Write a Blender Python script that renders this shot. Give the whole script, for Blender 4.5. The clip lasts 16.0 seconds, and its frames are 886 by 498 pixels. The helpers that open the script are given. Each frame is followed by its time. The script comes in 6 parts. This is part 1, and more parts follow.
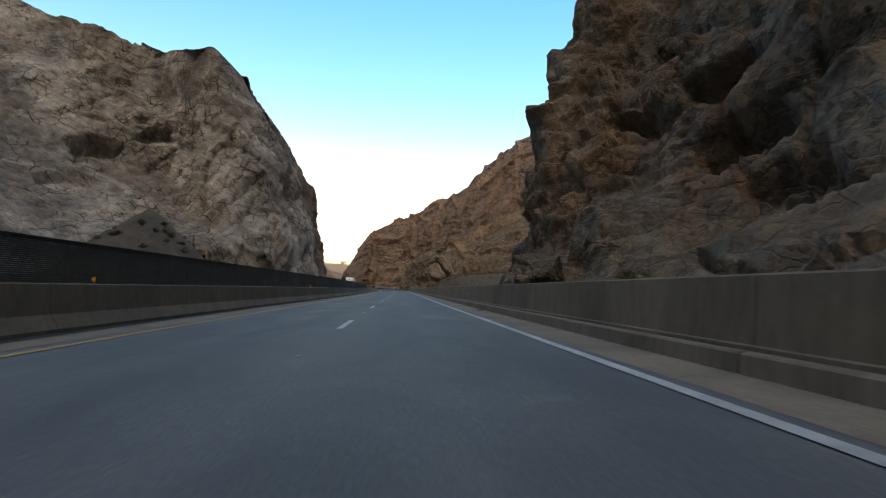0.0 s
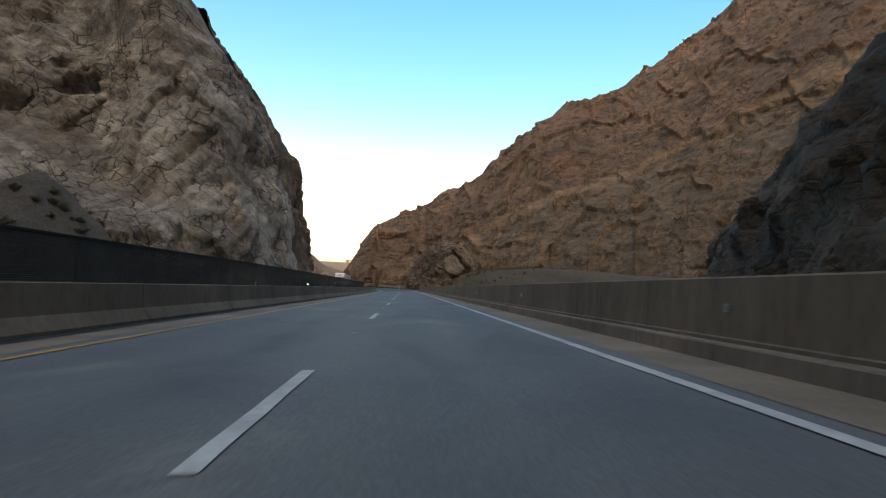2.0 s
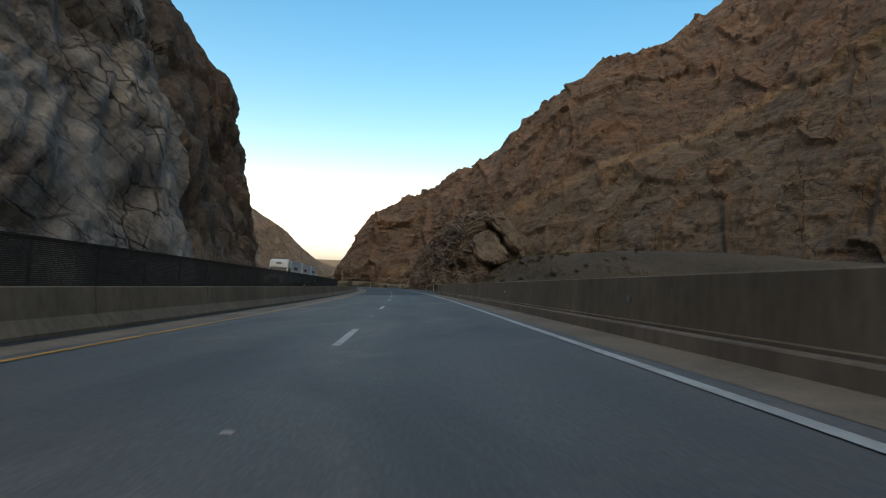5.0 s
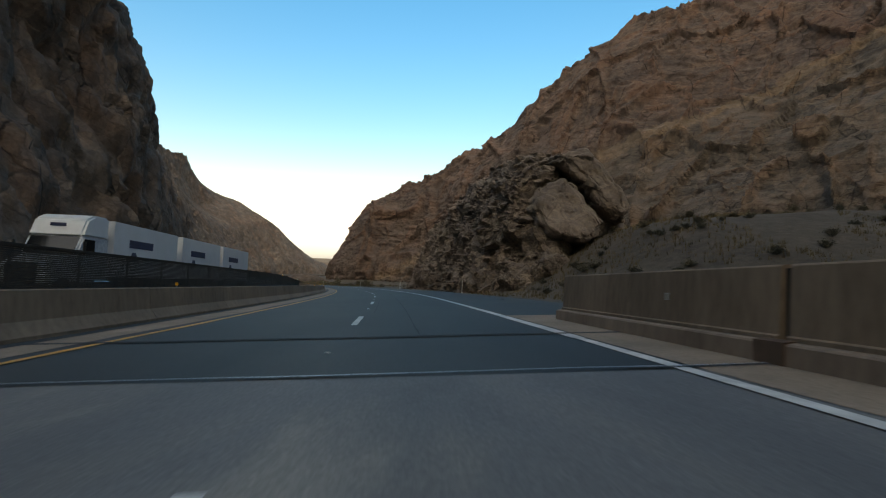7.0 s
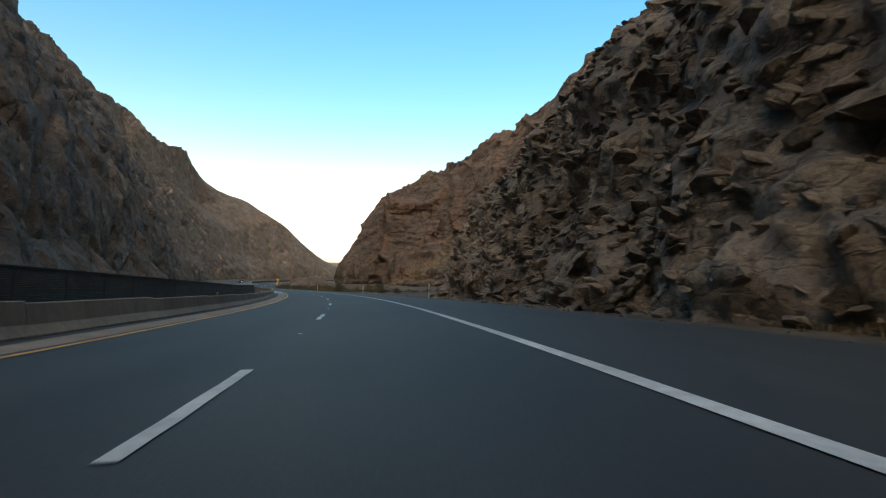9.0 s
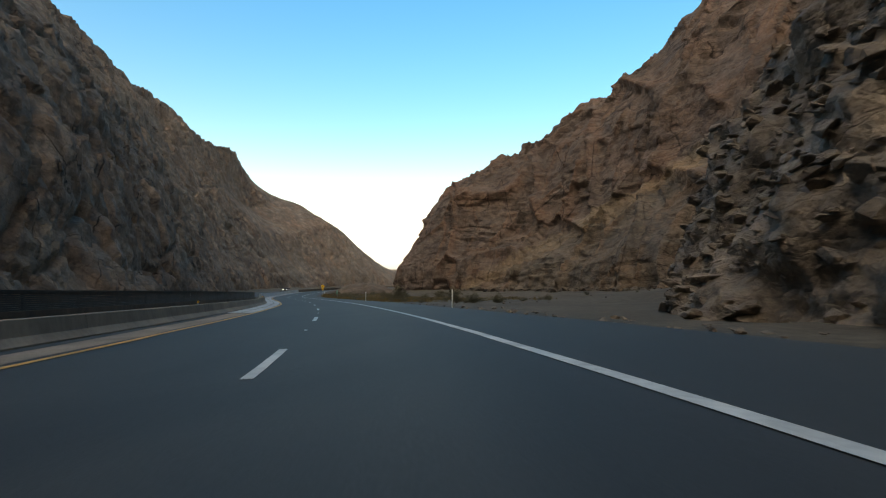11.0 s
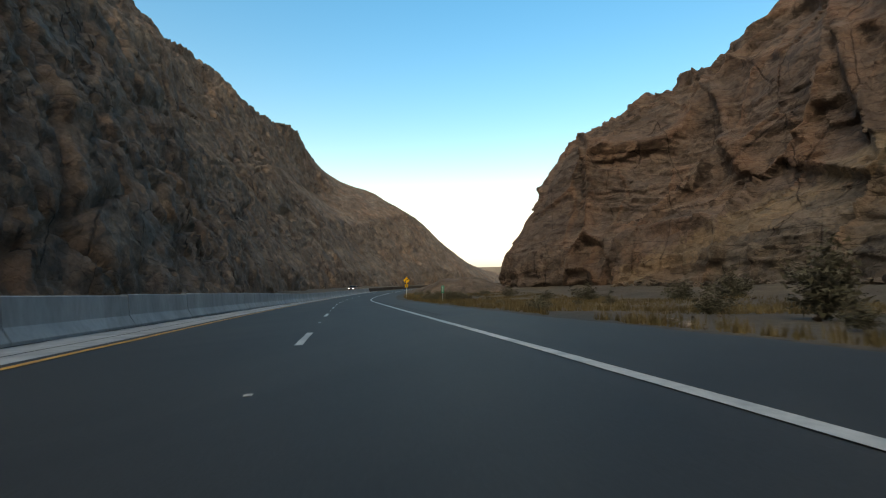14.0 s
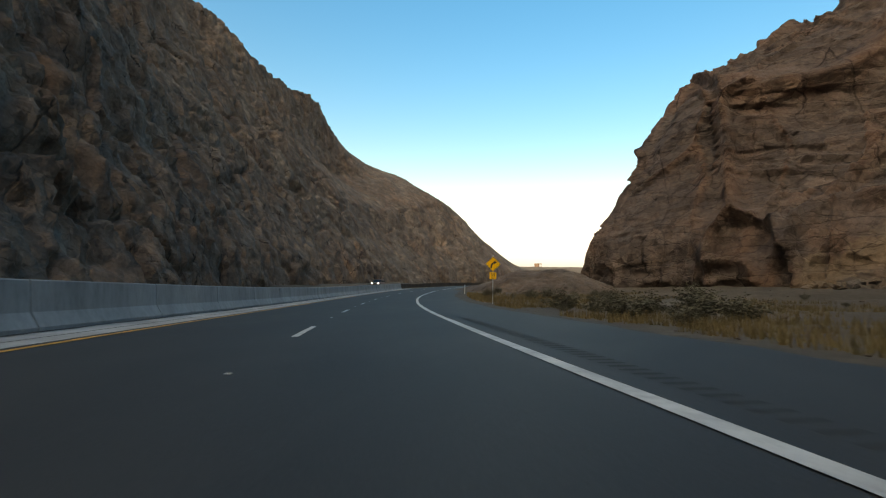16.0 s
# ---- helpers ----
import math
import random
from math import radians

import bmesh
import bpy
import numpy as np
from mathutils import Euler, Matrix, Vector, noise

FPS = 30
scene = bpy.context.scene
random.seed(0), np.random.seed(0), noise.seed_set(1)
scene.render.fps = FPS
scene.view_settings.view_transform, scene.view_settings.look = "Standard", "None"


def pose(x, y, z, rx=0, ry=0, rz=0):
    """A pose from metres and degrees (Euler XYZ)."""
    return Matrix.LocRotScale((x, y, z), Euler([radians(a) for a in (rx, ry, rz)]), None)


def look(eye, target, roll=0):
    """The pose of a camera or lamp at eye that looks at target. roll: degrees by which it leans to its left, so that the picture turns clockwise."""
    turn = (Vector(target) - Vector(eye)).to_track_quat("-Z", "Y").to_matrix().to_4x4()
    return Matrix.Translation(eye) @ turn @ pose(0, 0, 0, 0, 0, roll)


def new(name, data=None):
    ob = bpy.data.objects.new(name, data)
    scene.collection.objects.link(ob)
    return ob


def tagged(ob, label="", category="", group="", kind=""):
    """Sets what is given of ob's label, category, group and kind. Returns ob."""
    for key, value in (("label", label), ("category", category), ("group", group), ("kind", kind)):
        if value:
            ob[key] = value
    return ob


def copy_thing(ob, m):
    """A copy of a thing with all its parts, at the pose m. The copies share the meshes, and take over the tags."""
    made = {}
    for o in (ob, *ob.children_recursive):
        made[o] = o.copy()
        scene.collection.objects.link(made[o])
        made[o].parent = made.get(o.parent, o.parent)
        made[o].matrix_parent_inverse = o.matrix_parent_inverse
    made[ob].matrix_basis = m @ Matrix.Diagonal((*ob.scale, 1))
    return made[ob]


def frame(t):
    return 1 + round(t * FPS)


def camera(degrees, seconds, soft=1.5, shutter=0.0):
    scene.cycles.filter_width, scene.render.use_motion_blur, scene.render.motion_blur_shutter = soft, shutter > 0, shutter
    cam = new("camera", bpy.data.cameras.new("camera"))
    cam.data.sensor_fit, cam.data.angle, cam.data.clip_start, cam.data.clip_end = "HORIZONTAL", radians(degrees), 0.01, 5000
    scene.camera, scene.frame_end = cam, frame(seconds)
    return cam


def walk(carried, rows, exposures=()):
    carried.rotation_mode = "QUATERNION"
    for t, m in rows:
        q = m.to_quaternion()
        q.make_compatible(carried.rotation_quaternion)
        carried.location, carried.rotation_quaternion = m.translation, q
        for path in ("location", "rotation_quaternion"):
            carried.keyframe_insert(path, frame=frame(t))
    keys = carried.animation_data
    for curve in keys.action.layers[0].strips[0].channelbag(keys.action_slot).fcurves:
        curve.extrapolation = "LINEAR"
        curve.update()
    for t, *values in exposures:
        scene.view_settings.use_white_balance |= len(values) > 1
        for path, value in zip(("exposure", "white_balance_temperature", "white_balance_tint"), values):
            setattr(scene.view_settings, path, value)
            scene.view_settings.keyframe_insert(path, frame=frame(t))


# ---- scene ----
cam = camera(78.475, 16.0, soft=1.1, shutter=0.1)
PATH = [
    (0.0, 1.179, -0.515, 0.905, -4.541, 4.441, -3.233),
    (0.5, 1.093, 10.967, 0.899, -4.289, 4.445, -3.261),
    (1.0, 1.019, 22.408, 0.893, -4.140, 4.351, -3.177),
    (1.5, 1.048, 33.687, 0.891, -3.998, 4.291, -3.188),
    (2.0, 1.066, 44.977, 0.887, -3.855, 4.298, -3.149),
    (2.5, 1.066, 56.526, 0.885, -3.774, 4.214, -3.008),
    (3.0, 1.057, 67.820, 0.883, -3.722, 4.187, -3.049),
    (3.5, 1.118, 79.008, 0.886, -3.659, 4.134, -2.962),
    (4.0, 1.185, 90.247, 0.890, -3.553, 4.127, -2.787),
    (4.5, 1.159, 101.526, 0.892, -3.475, 4.115, -2.647),
    (5.0, 1.090, 112.849, 0.890, -3.427, 4.098, -2.540),
    (5.5, 0.987, 124.188, 0.886, -3.396, 4.073, -2.436),
    (6.0, 0.841, 135.506, 0.883, -3.374, 4.035, -2.305),
    (6.5, 0.641, 146.770, 0.880, -3.350, 3.983, -2.115),
    (7.0, 0.362, 157.975, 0.878, -3.323, 3.915, -1.867),
    (7.5, 0.300, 169.227, 0.890, -3.042, 3.927, -1.755),
    (8.0, -0.016, 180.818, 0.894, -2.684, 4.106, -1.742),
    (8.5, -0.607, 192.350, 0.893, -2.094, 4.156, -1.619),
    (9.0, -1.425, 203.148, 0.891, -1.342, 4.324, -1.431),
    (9.5, -2.654, 214.699, 0.890, -0.440, 4.494, -1.132),
    (10.0, -4.362, 226.007, 0.881, 1.194, 4.663, -0.908),
    (10.5, -6.457, 237.287, 0.873, 2.981, 4.778, -0.647),
    (11.0, -8.951, 248.523, 0.866, 4.923, 4.840, -0.349),
    (11.5, -11.842, 259.695, 0.859, 6.846, 4.859, -0.049),
    (12.0, -15.121, 270.788, 0.853, 8.576, 4.848, 0.218),
    (12.5, -18.748, 281.789, 0.848, 9.939, 4.817, 0.416),
    (13.0, -22.662, 292.715, 0.848, 10.935, 4.767, 0.547),
    (13.5, -26.744, 303.623, 0.848, 11.867, 4.741, 0.477),
    (14.0, -31.039, 314.501, 0.849, 12.662, 4.749, 0.310),
    (14.5, -35.375, 325.495, 0.851, 13.402, 4.723, 0.156),
    (15.0, -39.772, 336.531, 0.854, 14.125, 4.673, -0.186),
    (15.5, -44.338, 347.751, 0.856, 14.767, 4.666, -0.662),
    (16.0, -48.899, 358.884, 0.858, 15.272, 4.662, -1.048),
]
EXPO, KELVIN, TINT = 1.5, 10600, 8
walk(cam, [(t, pose(x, y, z, 90 + pitch, roll, yaw)) for t, x, y, z, yaw, pitch, roll in PATH], exposures=[(0.0, EXPO + 0.38, KELVIN + 500, TINT + 6), (1.2, EXPO + 0.43, KELVIN + 500, TINT + 6), (2.0, EXPO + 0.37, KELVIN + 500, TINT + 6), (3.0, EXPO + 0.15, KELVIN + 500, TINT + 5), (6.3, EXPO - 0.15, KELVIN - 300, TINT), (7.0, EXPO - 0.12, KELVIN - 500, TINT), (7.6, EXPO + 0.16, KELVIN - 600, TINT), (10.0, EXPO + 0.15, KELVIN - 600, TINT), (13.5, EXPO, KELVIN + 250, TINT), (16.0, EXPO - 0.1, KELVIN + 300, TINT)])

# ---- world and light ----
SUN_EL, SUN_AZ = 24.0, 188.0   # behind the camera, mostly hidden by the unseen hills added there
world = bpy.data.worlds.new("world")
scene.world = world
world.use_nodes = True
wn, wl = world.node_tree.nodes, world.node_tree.links
sky = wn.new("ShaderNodeTexSky")
sky.sky_type = 'NISHITA'
sky.sun_disc = False
sky.sun_elevation = radians(SUN_EL)
sky.sun_rotation = radians(SUN_AZ)
sky.air_density, sky.dust_density, sky.ozone_density = 1.1, 4.5, 2.2
wn["Background"].inputs[1].default_value = 0.15
hue = wn.new("ShaderNodeHueSaturation")
hue.inputs["Saturation"].default_value = 2.15
wl.new(sky.outputs[0], hue.inputs["Color"])
# the sky pales to white haze where it loses its blue
rgb = wn.new("ShaderNodeSeparateColor")
wl.new(sky.outputs[0], rgb.inputs[0])
ratio = wn.new("ShaderNodeMath")
ratio.operation = 'DIVIDE'
wl.new(rgb.outputs[0], ratio.inputs[0])
wl.new(rgb.outputs[2], ratio.inputs[1])
pale = wn.new("ShaderNodeMapRange")
pale.interpolation_type = 'SMOOTHSTEP'
pale.inputs[1].default_value, pale.inputs[2].default_value = 0.28, 0.80
wl.new(ratio.outputs[0], pale.inputs[0])
haze = wn.new("ShaderNodeVectorMath")
haze.operation = 'SCALE'
haze.inputs[0].default_value = (1.4, 1.5, 1.65)
wl.new(rgb.outputs[1], haze.inputs["Scale"])
blend = wn.new("ShaderNodeMix")
blend.data_type = 'RGBA'
wl.new(pale.outputs[0], blend.inputs[0])
wl.new(hue.outputs[0], blend.inputs[6])
wl.new(haze.outputs[0], blend.inputs[7])
wl.new(blend.outputs[2], wn["Background"].inputs[0])
sun = new("sun", bpy.data.lights.new("sun", 'SUN'))
sun.data.energy, sun.data.angle, sun.data.color = 2.2, radians(1.0), (1.0, 0.88, 0.74)
_az, _el = radians(SUN_AZ), radians(SUN_EL)
sun.matrix_world = look((math.sin(_az) * 300, math.cos(_az) * 300, 300 * math.tan(_el)), (0, 0, 0))


# ---- noise ----
def hash3(ix, iy, iz, seed):
    n = (ix.astype(np.int64) * 73856093) ^ (iy.astype(np.int64) * 19349663) ^ (iz.astype(np.int64) * 83492791) ^ (seed * 2654435761)
    n = (n ^ (n >> 13)) * 1274126177 & 0x7FFFFFFF
    n = (n ^ (n >> 16)) * 2246822519 & 0x7FFFFFFF
    return ((n ^ (n >> 15)) & 0xFFFFFF) / float(0xFFFFFF)


def vnoise(p, seed=0):
    """Smooth value noise, -1 to 1, at points p (n, 3)."""
    f = np.floor(p)
    w = p - f
    w = w * w * w * (w * (w * 6 - 15) + 10)
    f = f.astype(np.int64)
    out = np.zeros(len(p))
    for a in (0, 1):
        for b in (0, 1):
            for c in (0, 1):
                k = (w[:, 0] if a else 1 - w[:, 0]) * (w[:, 1] if b else 1 - w[:, 1]) * (w[:, 2] if c else 1 - w[:, 2])
                out += k * hash3(f[:, 0] + a, f[:, 1] + b, f[:, 2] + c, seed)
    return out * 2 - 1


def fbm(p, octaves=4, seed=0, gain=0.5):
    out, amp = np.zeros(len(p)), 1.0
    for o in range(octaves):
        out += amp * vnoise(p * 2.0 ** o + 17.3 * o, seed + o)
        amp *= gain
    return out


def cells(p, seed=0):
    """Worley cells at points p: a random number per nearest cell, the distance to the cell's edge, and the vector to its centre."""
    f = np.floor(p).astype(np.int64)
    d1, d2 = np.full(len(p), 9.0), np.full(len(p), 9.0)
    rnd, vec = np.zeros(len(p)), np.zeros((len(p), 3))
    for a in (-1, 0, 1):
        for b in (-1, 0, 1):
            for c in (-1, 0, 1):
                x, y, z = f[:, 0] + a, f[:, 1] + b, f[:, 2] + c
                q = np.stack([x + hash3(x, y, z, seed), y + hash3(x, y, z, seed + 7), z + hash3(x, y, z, seed + 13)], 1) - p
                d = np.sqrt((q * q).sum(1))
                near = d < d1
                d2 = np.where(near, d1, np.minimum(d2, d))
                d1 = np.where(near, d, d1)
                rnd = np.where(near, hash3(x, y, z, seed + 29), rnd)
                vec[near] = q[near]
    return rnd, d2 - d1, vec


_tab = np.random.default_rng(90210)
PERM = _tab.permutation(2048).astype(np.int32)
STONE_AT = (0.5 + 0.38 * (_tab.random((2048, 3)) * 2 - 1)).astype(np.float32)
STONE_TOP = (_tab.random(2048) - 0.5).astype(np.float32)
STONE_LEAN = (_tab.random((2048, 3)) * 2 - 1).astype(np.float32)
STONE_TURN = np.array([np.array(Euler(e).to_matrix()) for e in _tab.random((2048, 3)) * 1.5 - 0.75], np.float32)


def stones(p, seed=0, steep=1.5, spread=0.55, lean=0.55):
    """Angular blocks wedged together: each is a block with a tilted flat face and steep sides, and the foremost shows. Gives the height and a random number per block."""
    p = p.astype(np.float32)
    f = np.floor(p - 0.5).astype(np.int32)
    best, tone = np.full(len(p), -9.0, np.float32), np.zeros(len(p), np.float32)
    for a in (0, 1):
        for b in (0, 1):
            for c in (0, 1):
                g = f + np.array([a, b, c], np.int32)
                k = PERM[(g[:, 0] + PERM[(g[:, 1] + PERM[(g[:, 2] + seed * 37) & 2047]) & 2047]) & 2047]
                v = p - g - STONE_AT[k]
                top = STONE_TOP[k] * spread
                side = np.abs(np.einsum('nij,nj->ni', STONE_TURN[k], v)).max(1)
                h = np.minimum(top + lean * (STONE_LEAN[k] * v).sum(1), top + 0.62 * steep - steep * side)
                near = h > best
                best = np.where(near, h, best)
                tone = np.where(near, STONE_TOP[k], tone)
    return best.astype(float), tone.astype(float)


def smooth(a, b, x):
    t = np.clip((x - a) / (b - a), 0, 1)
    return t * t * (3 - 2 * t)


# ---- the road's line ----
# headings (degrees, left of +y) every 20 m from s = -200; the dashed line is d = 0, right is positive
HEAD_S = np.arange(-200.0, 661.0, 20.0)
HEAD = np.interp(HEAD_S, [-200, -40, 0, 20, 60, 80, 100, 120, 140, 160, 180, 200, 220, 240, 260, 280, 300, 320, 360, 372, 400, 420, 560, 660],
                 [0.5, 0.5, 0.0, -0.4, 0.0, 0.3, 0.0, 0.4, 1.5, 2.3, 3.6, 7.2, 10.5, 14.0, 17.4, 20.0, 21.8, 22.9, 22.4, 21.8, 17.5, 13.5, -14.0, -25.0])
LINE_S = np.arange(-200.0, 661.0, 1.0)
LINE_A = np.radians(np.interp(LINE_S, HEAD_S, HEAD))
_am = (LINE_A[1:] + LINE_A[:-1]) / 2
LINE_X = np.concatenate([[0], np.cumsum(-np.sin(_am))])
LINE_Y = np.concatenate([[0], np.cumsum(np.cos(_am))])
LINE_X -= np.interp(-14, LINE_S, LINE_X)
LINE_Y -= np.interp(-14, LINE_S, LINE_Y)


def bank(s):
    return np.tan(np.radians(np.interp(s, [-40, 60, 130, 200, 270, 340, 460], [-3.27, -2.54, -2.65, -2.07, -0.43, -0.61, -1.19])))


def rise(s):
    """Height of the road's line."""
    u = np.clip(np.asarray(s, float) - 372, 0, None)
    return np.where(u < 60, 0.030 * u * u / 120, 0.030 * (u - 30))


def on_road(s, d, z=0.0):
    """World place of a point s along, d right of and z above the road."""
    s, d = np.asarray(s, float), np.asarray(d, float)
    x, y, a = np.interp(s, LINE_S, LINE_X), np.interp(s, LINE_S, LINE_Y), np.interp(s, LINE_S, LINE_A)
    return np.stack(np.broadcast_arrays(x + np.cos(a) * d, y + np.sin(a) * d, rise(s) - bank(s) * np.clip(d, -8, 8) + z), -1)


def heading(s):
    return math.degrees(np.interp(s, LINE_S, LINE_A))


# ---- materials ----
def mat(name, rough=0.8, metal=0.0):
    m = bpy.data.materials.new(name)
    m.use_nodes = True
    b = m.node_tree.nodes["Principled BSDF"]
    b.inputs["Roughness"].default_value, b.inputs["Metallic"].default_value = rough, metal
    return m, m.node_tree.nodes, m.node_tree.links, b


def node(ns, kind, **values):
    n = ns.new(kind)
    for key, value in values.items():
        n.inputs[key].default_value = value
    return n


def ramp(ns, stops):
    r = ns.new("ShaderNodeValToRGB")
    e = r.color_ramp.elements
    while len(e) < len(stops):
        e.new(0.5)
    for el, (p, c) in zip(e, stops):
        el.position, el.color = p, (*c, 1) if len(c) == 3 else c
    return r


def mix(ns, ls, fac, a, b, blend='MIX'):
    m = ns.new("ShaderNodeMix")
    m.data_type, m.blend_type = 'RGBA', blend
    for sock, v in ((m.inputs[0], fac), (m.inputs[6], a), (m.inputs[7], b)):
        if hasattr(v, "is_linked"):
            ls.new(v, sock)
        elif isinstance(v, (int, float)):
            sock.default_value = v
        else:
            sock.default_value = (*v, 1)
    return m.outputs[2]


def math_node(ns, ls, op, a, b=0.0):
    m = ns.new("ShaderNodeMath")
    m.operation = op
    for sock, v in zip(m.inputs, (a, b)):
        if hasattr(v, "is_linked"):
            ls.new(v, sock)
        else:
            sock.default_value = v
    return m.outputs[0]


def rock_material(name, dark, mid, pale, warm, warm_amount=0.4, strata=0.25, tilt=(0, 0, 0), grain=1.0, crack=0.6, scrub=0.0, bump=0.6, streak=0.3, patch=None, patch_amount=0.0, patch_scale=0.045, rim=0.6, bed=None, joint=0.0, aspect=(1.0, 1.0, 1.5), sizes=(2.6, 0.9, 0.32), seam=0.5, crack_cell=1.0, crack_width=0.03):
    """Broken rock: flat facets of three sizes, dark cracks, beds, stains and streaks."""
    m, ns, ls, b = mat(name, 0.92)
    b.inputs["Specular IOR Level"].default_value = 0.2
    tc = ns.new("ShaderNodeTexCoord")
    mp = ns.new("ShaderNodeMapping")
    mp.inputs["Rotation"].default_value = [radians(a) for a in tilt]
    ls.new(tc.outputs["Object"], mp.inputs[0])
    co = mp.outputs[0]

    def noise_tex(scale, detail=6.0, rough=0.6, dist=0.0, vec=None):
        n = node(ns, "ShaderNodeTexNoise", Scale=scale, Detail=detail, Roughness=rough, Distortion=dist)
        ls.new(vec or co, n.inputs["Vector"])
        return n.outputs["Fac"]

    def vec_node(op, a, second=None):
        v = ns.new("ShaderNodeVectorMath")
        v.operation = op
        for sock, q in zip(v.inputs, (a, second)):
            if hasattr(q, "is_linked"):
                ls.new(q, sock)
            elif q is not None:
                sock.default_value = q
        return v

    def scaled(vec, xyz):
        q = ns.new("ShaderNodeMapping")
        q.inputs["Scale"].default_value = xyz
        ls.new(vec, q.inputs[0])
        return q.outputs[0]

    def times(a, k):
        return math_node(ns, ls, 'MULTIPLY', a, k)

    def plus(a, k):
        return math_node(ns, ls, 'ADD', a, k)
    # coordinates that wander a little, so that no edge runs dead straight
    wn3 = node(ns, "ShaderNodeTexNoise", Scale=0.6, Detail=5.0, Roughness=0.6)
    ls.new(co, wn3.inputs["Vector"])
    wadd = vec_node('MULTIPLY_ADD', wn3.outputs["Color"], (0.9, 0.9, 0.9))
    ls.new(co, wadd.inputs[2])
    warped = wadd.outputs[0]
    medium = noise_tex(0.2 * grain, 9, 0.68, 0.3)
    fine = noise_tex(2.6 * grain, 8, 0.72)
    base = ramp(ns, [(0.32, dark), (0.5, mid), (0.70, pale)])
    ls.new(medium, base.inputs[0])
    shade_ = base.outputs[0]
    if patch:
        pr = ramp(ns, [(0.46, (0, 0, 0)), (0.60, (1, 1, 1))])
        ls.new(noise_tex(patch_scale, 10, 0.72, 0.4), pr.inputs[0])
        shade_ = mix(ns, ls, times(pr.outputs[0], patch_amount), shade_, patch)
    # each block of rock has a tone, mostly paler the further it stands out
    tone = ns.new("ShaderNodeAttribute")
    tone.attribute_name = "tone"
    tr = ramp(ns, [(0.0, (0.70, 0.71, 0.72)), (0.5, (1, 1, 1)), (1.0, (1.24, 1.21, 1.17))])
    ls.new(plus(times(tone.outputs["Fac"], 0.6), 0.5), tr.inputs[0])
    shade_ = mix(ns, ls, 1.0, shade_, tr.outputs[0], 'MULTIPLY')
    # warm iron staining in broad patches that run down the face
    stain = noise_tex(0.07, 8, 0.7, 0.8, scaled(tc.outputs["Object"], (1.0, 1.0, 0.4)))
    sr = ramp(ns, [(0.50, (0, 0, 0)), (0.68, (1, 1, 1))])
    ls.new(stain, sr.inputs[0])
    col = mix(ns, ls, times(sr.outputs[0], warm_amount), shade_, warm)
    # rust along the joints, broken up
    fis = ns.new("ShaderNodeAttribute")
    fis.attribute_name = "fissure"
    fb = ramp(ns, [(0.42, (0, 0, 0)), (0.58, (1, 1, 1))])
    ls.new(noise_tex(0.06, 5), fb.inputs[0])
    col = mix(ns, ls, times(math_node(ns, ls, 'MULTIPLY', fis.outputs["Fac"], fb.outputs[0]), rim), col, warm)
    # streaks down the face, darker and paler than the rock
    ws = ramp(ns, [(0.36, (0.62, 0.62, 0.63)), (0.52, (1, 1, 1)), (0.66, (1.18, 1.16, 1.12))])
    ls.new(noise_tex(0.42, 7, 0.65, 0.3, scaled(tc.outputs["Object"], (1.0, 1.0, 0.08))), ws.inputs[0])
    col = mix(ns, ls, streak, col, ws.outputs[0], 'MULTIPLY')
    if bed:
        # one ochre bed with greyer rock above it
        low, normal_, thick, ochre, above = bed
        dot = vec_node('DOT_PRODUCT', tc.outputs["Object"], normal_)
        hb = plus(dot.outputs["Value"], times(noise_tex(0.03, 8, 0.7), 26.0))
        t_ = math_node(ns, ls, 'DIVIDE', math_node(ns, ls, 'SUBTRACT', hb, low), thick)
        b1 = ramp(ns, [(0.0, (0, 0, 0)), (0.10, (1, 1, 1)), (0.75, (0.8, 0.8, 0.8)), (1.0, (0, 0, 0))])
        ls.new(t_, b1.inputs[0])
        b2 = ramp(ns, [(0.8, (1, 1, 1)), (1.0, above)])
        ls.new(t_, b2.inputs[0])
        col = mix(ns, ls, 1.0, col, b2.outputs[0], 'MULTIPLY')
        col = mix(ns, ls, times(b1.outputs[0], 0.45), col, ochre)
    # flat broken facets of three sizes
    height = times(fine, 0.10)
    for k, size in enumerate(sizes):
        q = scaled(warped, [a / size for a in aspect])
        vo = node(ns, "ShaderNodeTexVoronoi", Scale=1.0, Randomness=1.0)
        ls.new(q, vo.inputs["Vector"])
        away = vec_node('SUBTRACT', q, vo.outputs["Position"])
        lean = vec_node('SUBTRACT', vo.outputs["Color"], (0.5, 0.5, 0.5))
        slope = vec_node('DOT_PRODUCT', away.outputs[0], lean.outputs[0])
        rgb_ = ns.new("ShaderNodeSeparateColor")
        ls.new(vo.outputs["Color"], rgb_.inputs[0])
        step = plus(times(slope.outputs["Value"], 1.5), times(rgb_.outputs[0], 0.35))
        height = plus(height, times(step, size * (0.42, 0.42, 0.36)[k]))
        cell = ramp(ns, [(0.0, (0.84, 0.85, 0.86)), (0.5, (1, 1, 1)), (1.0, (1.15, 1.13, 1.10))])
        ls.new(rgb_.outputs[1], cell.inputs[0])
        col = mix(ns, ls, (0.7, 0.7, 0.5)[k], col, cell.outputs[0], 'MULTIPLY')
    # beds
    sep = ns.new("ShaderNodeSeparateXYZ")
    ls.new(warped, sep.inputs[0])
    zz = plus(times(sep.outputs[2], 0.3), times(noise_tex(0.03, 5, 0.6, 0.6), 3.0))
    cz = ns.new("ShaderNodeCombineXYZ")
    ls.new(zz, cz.inputs[2])
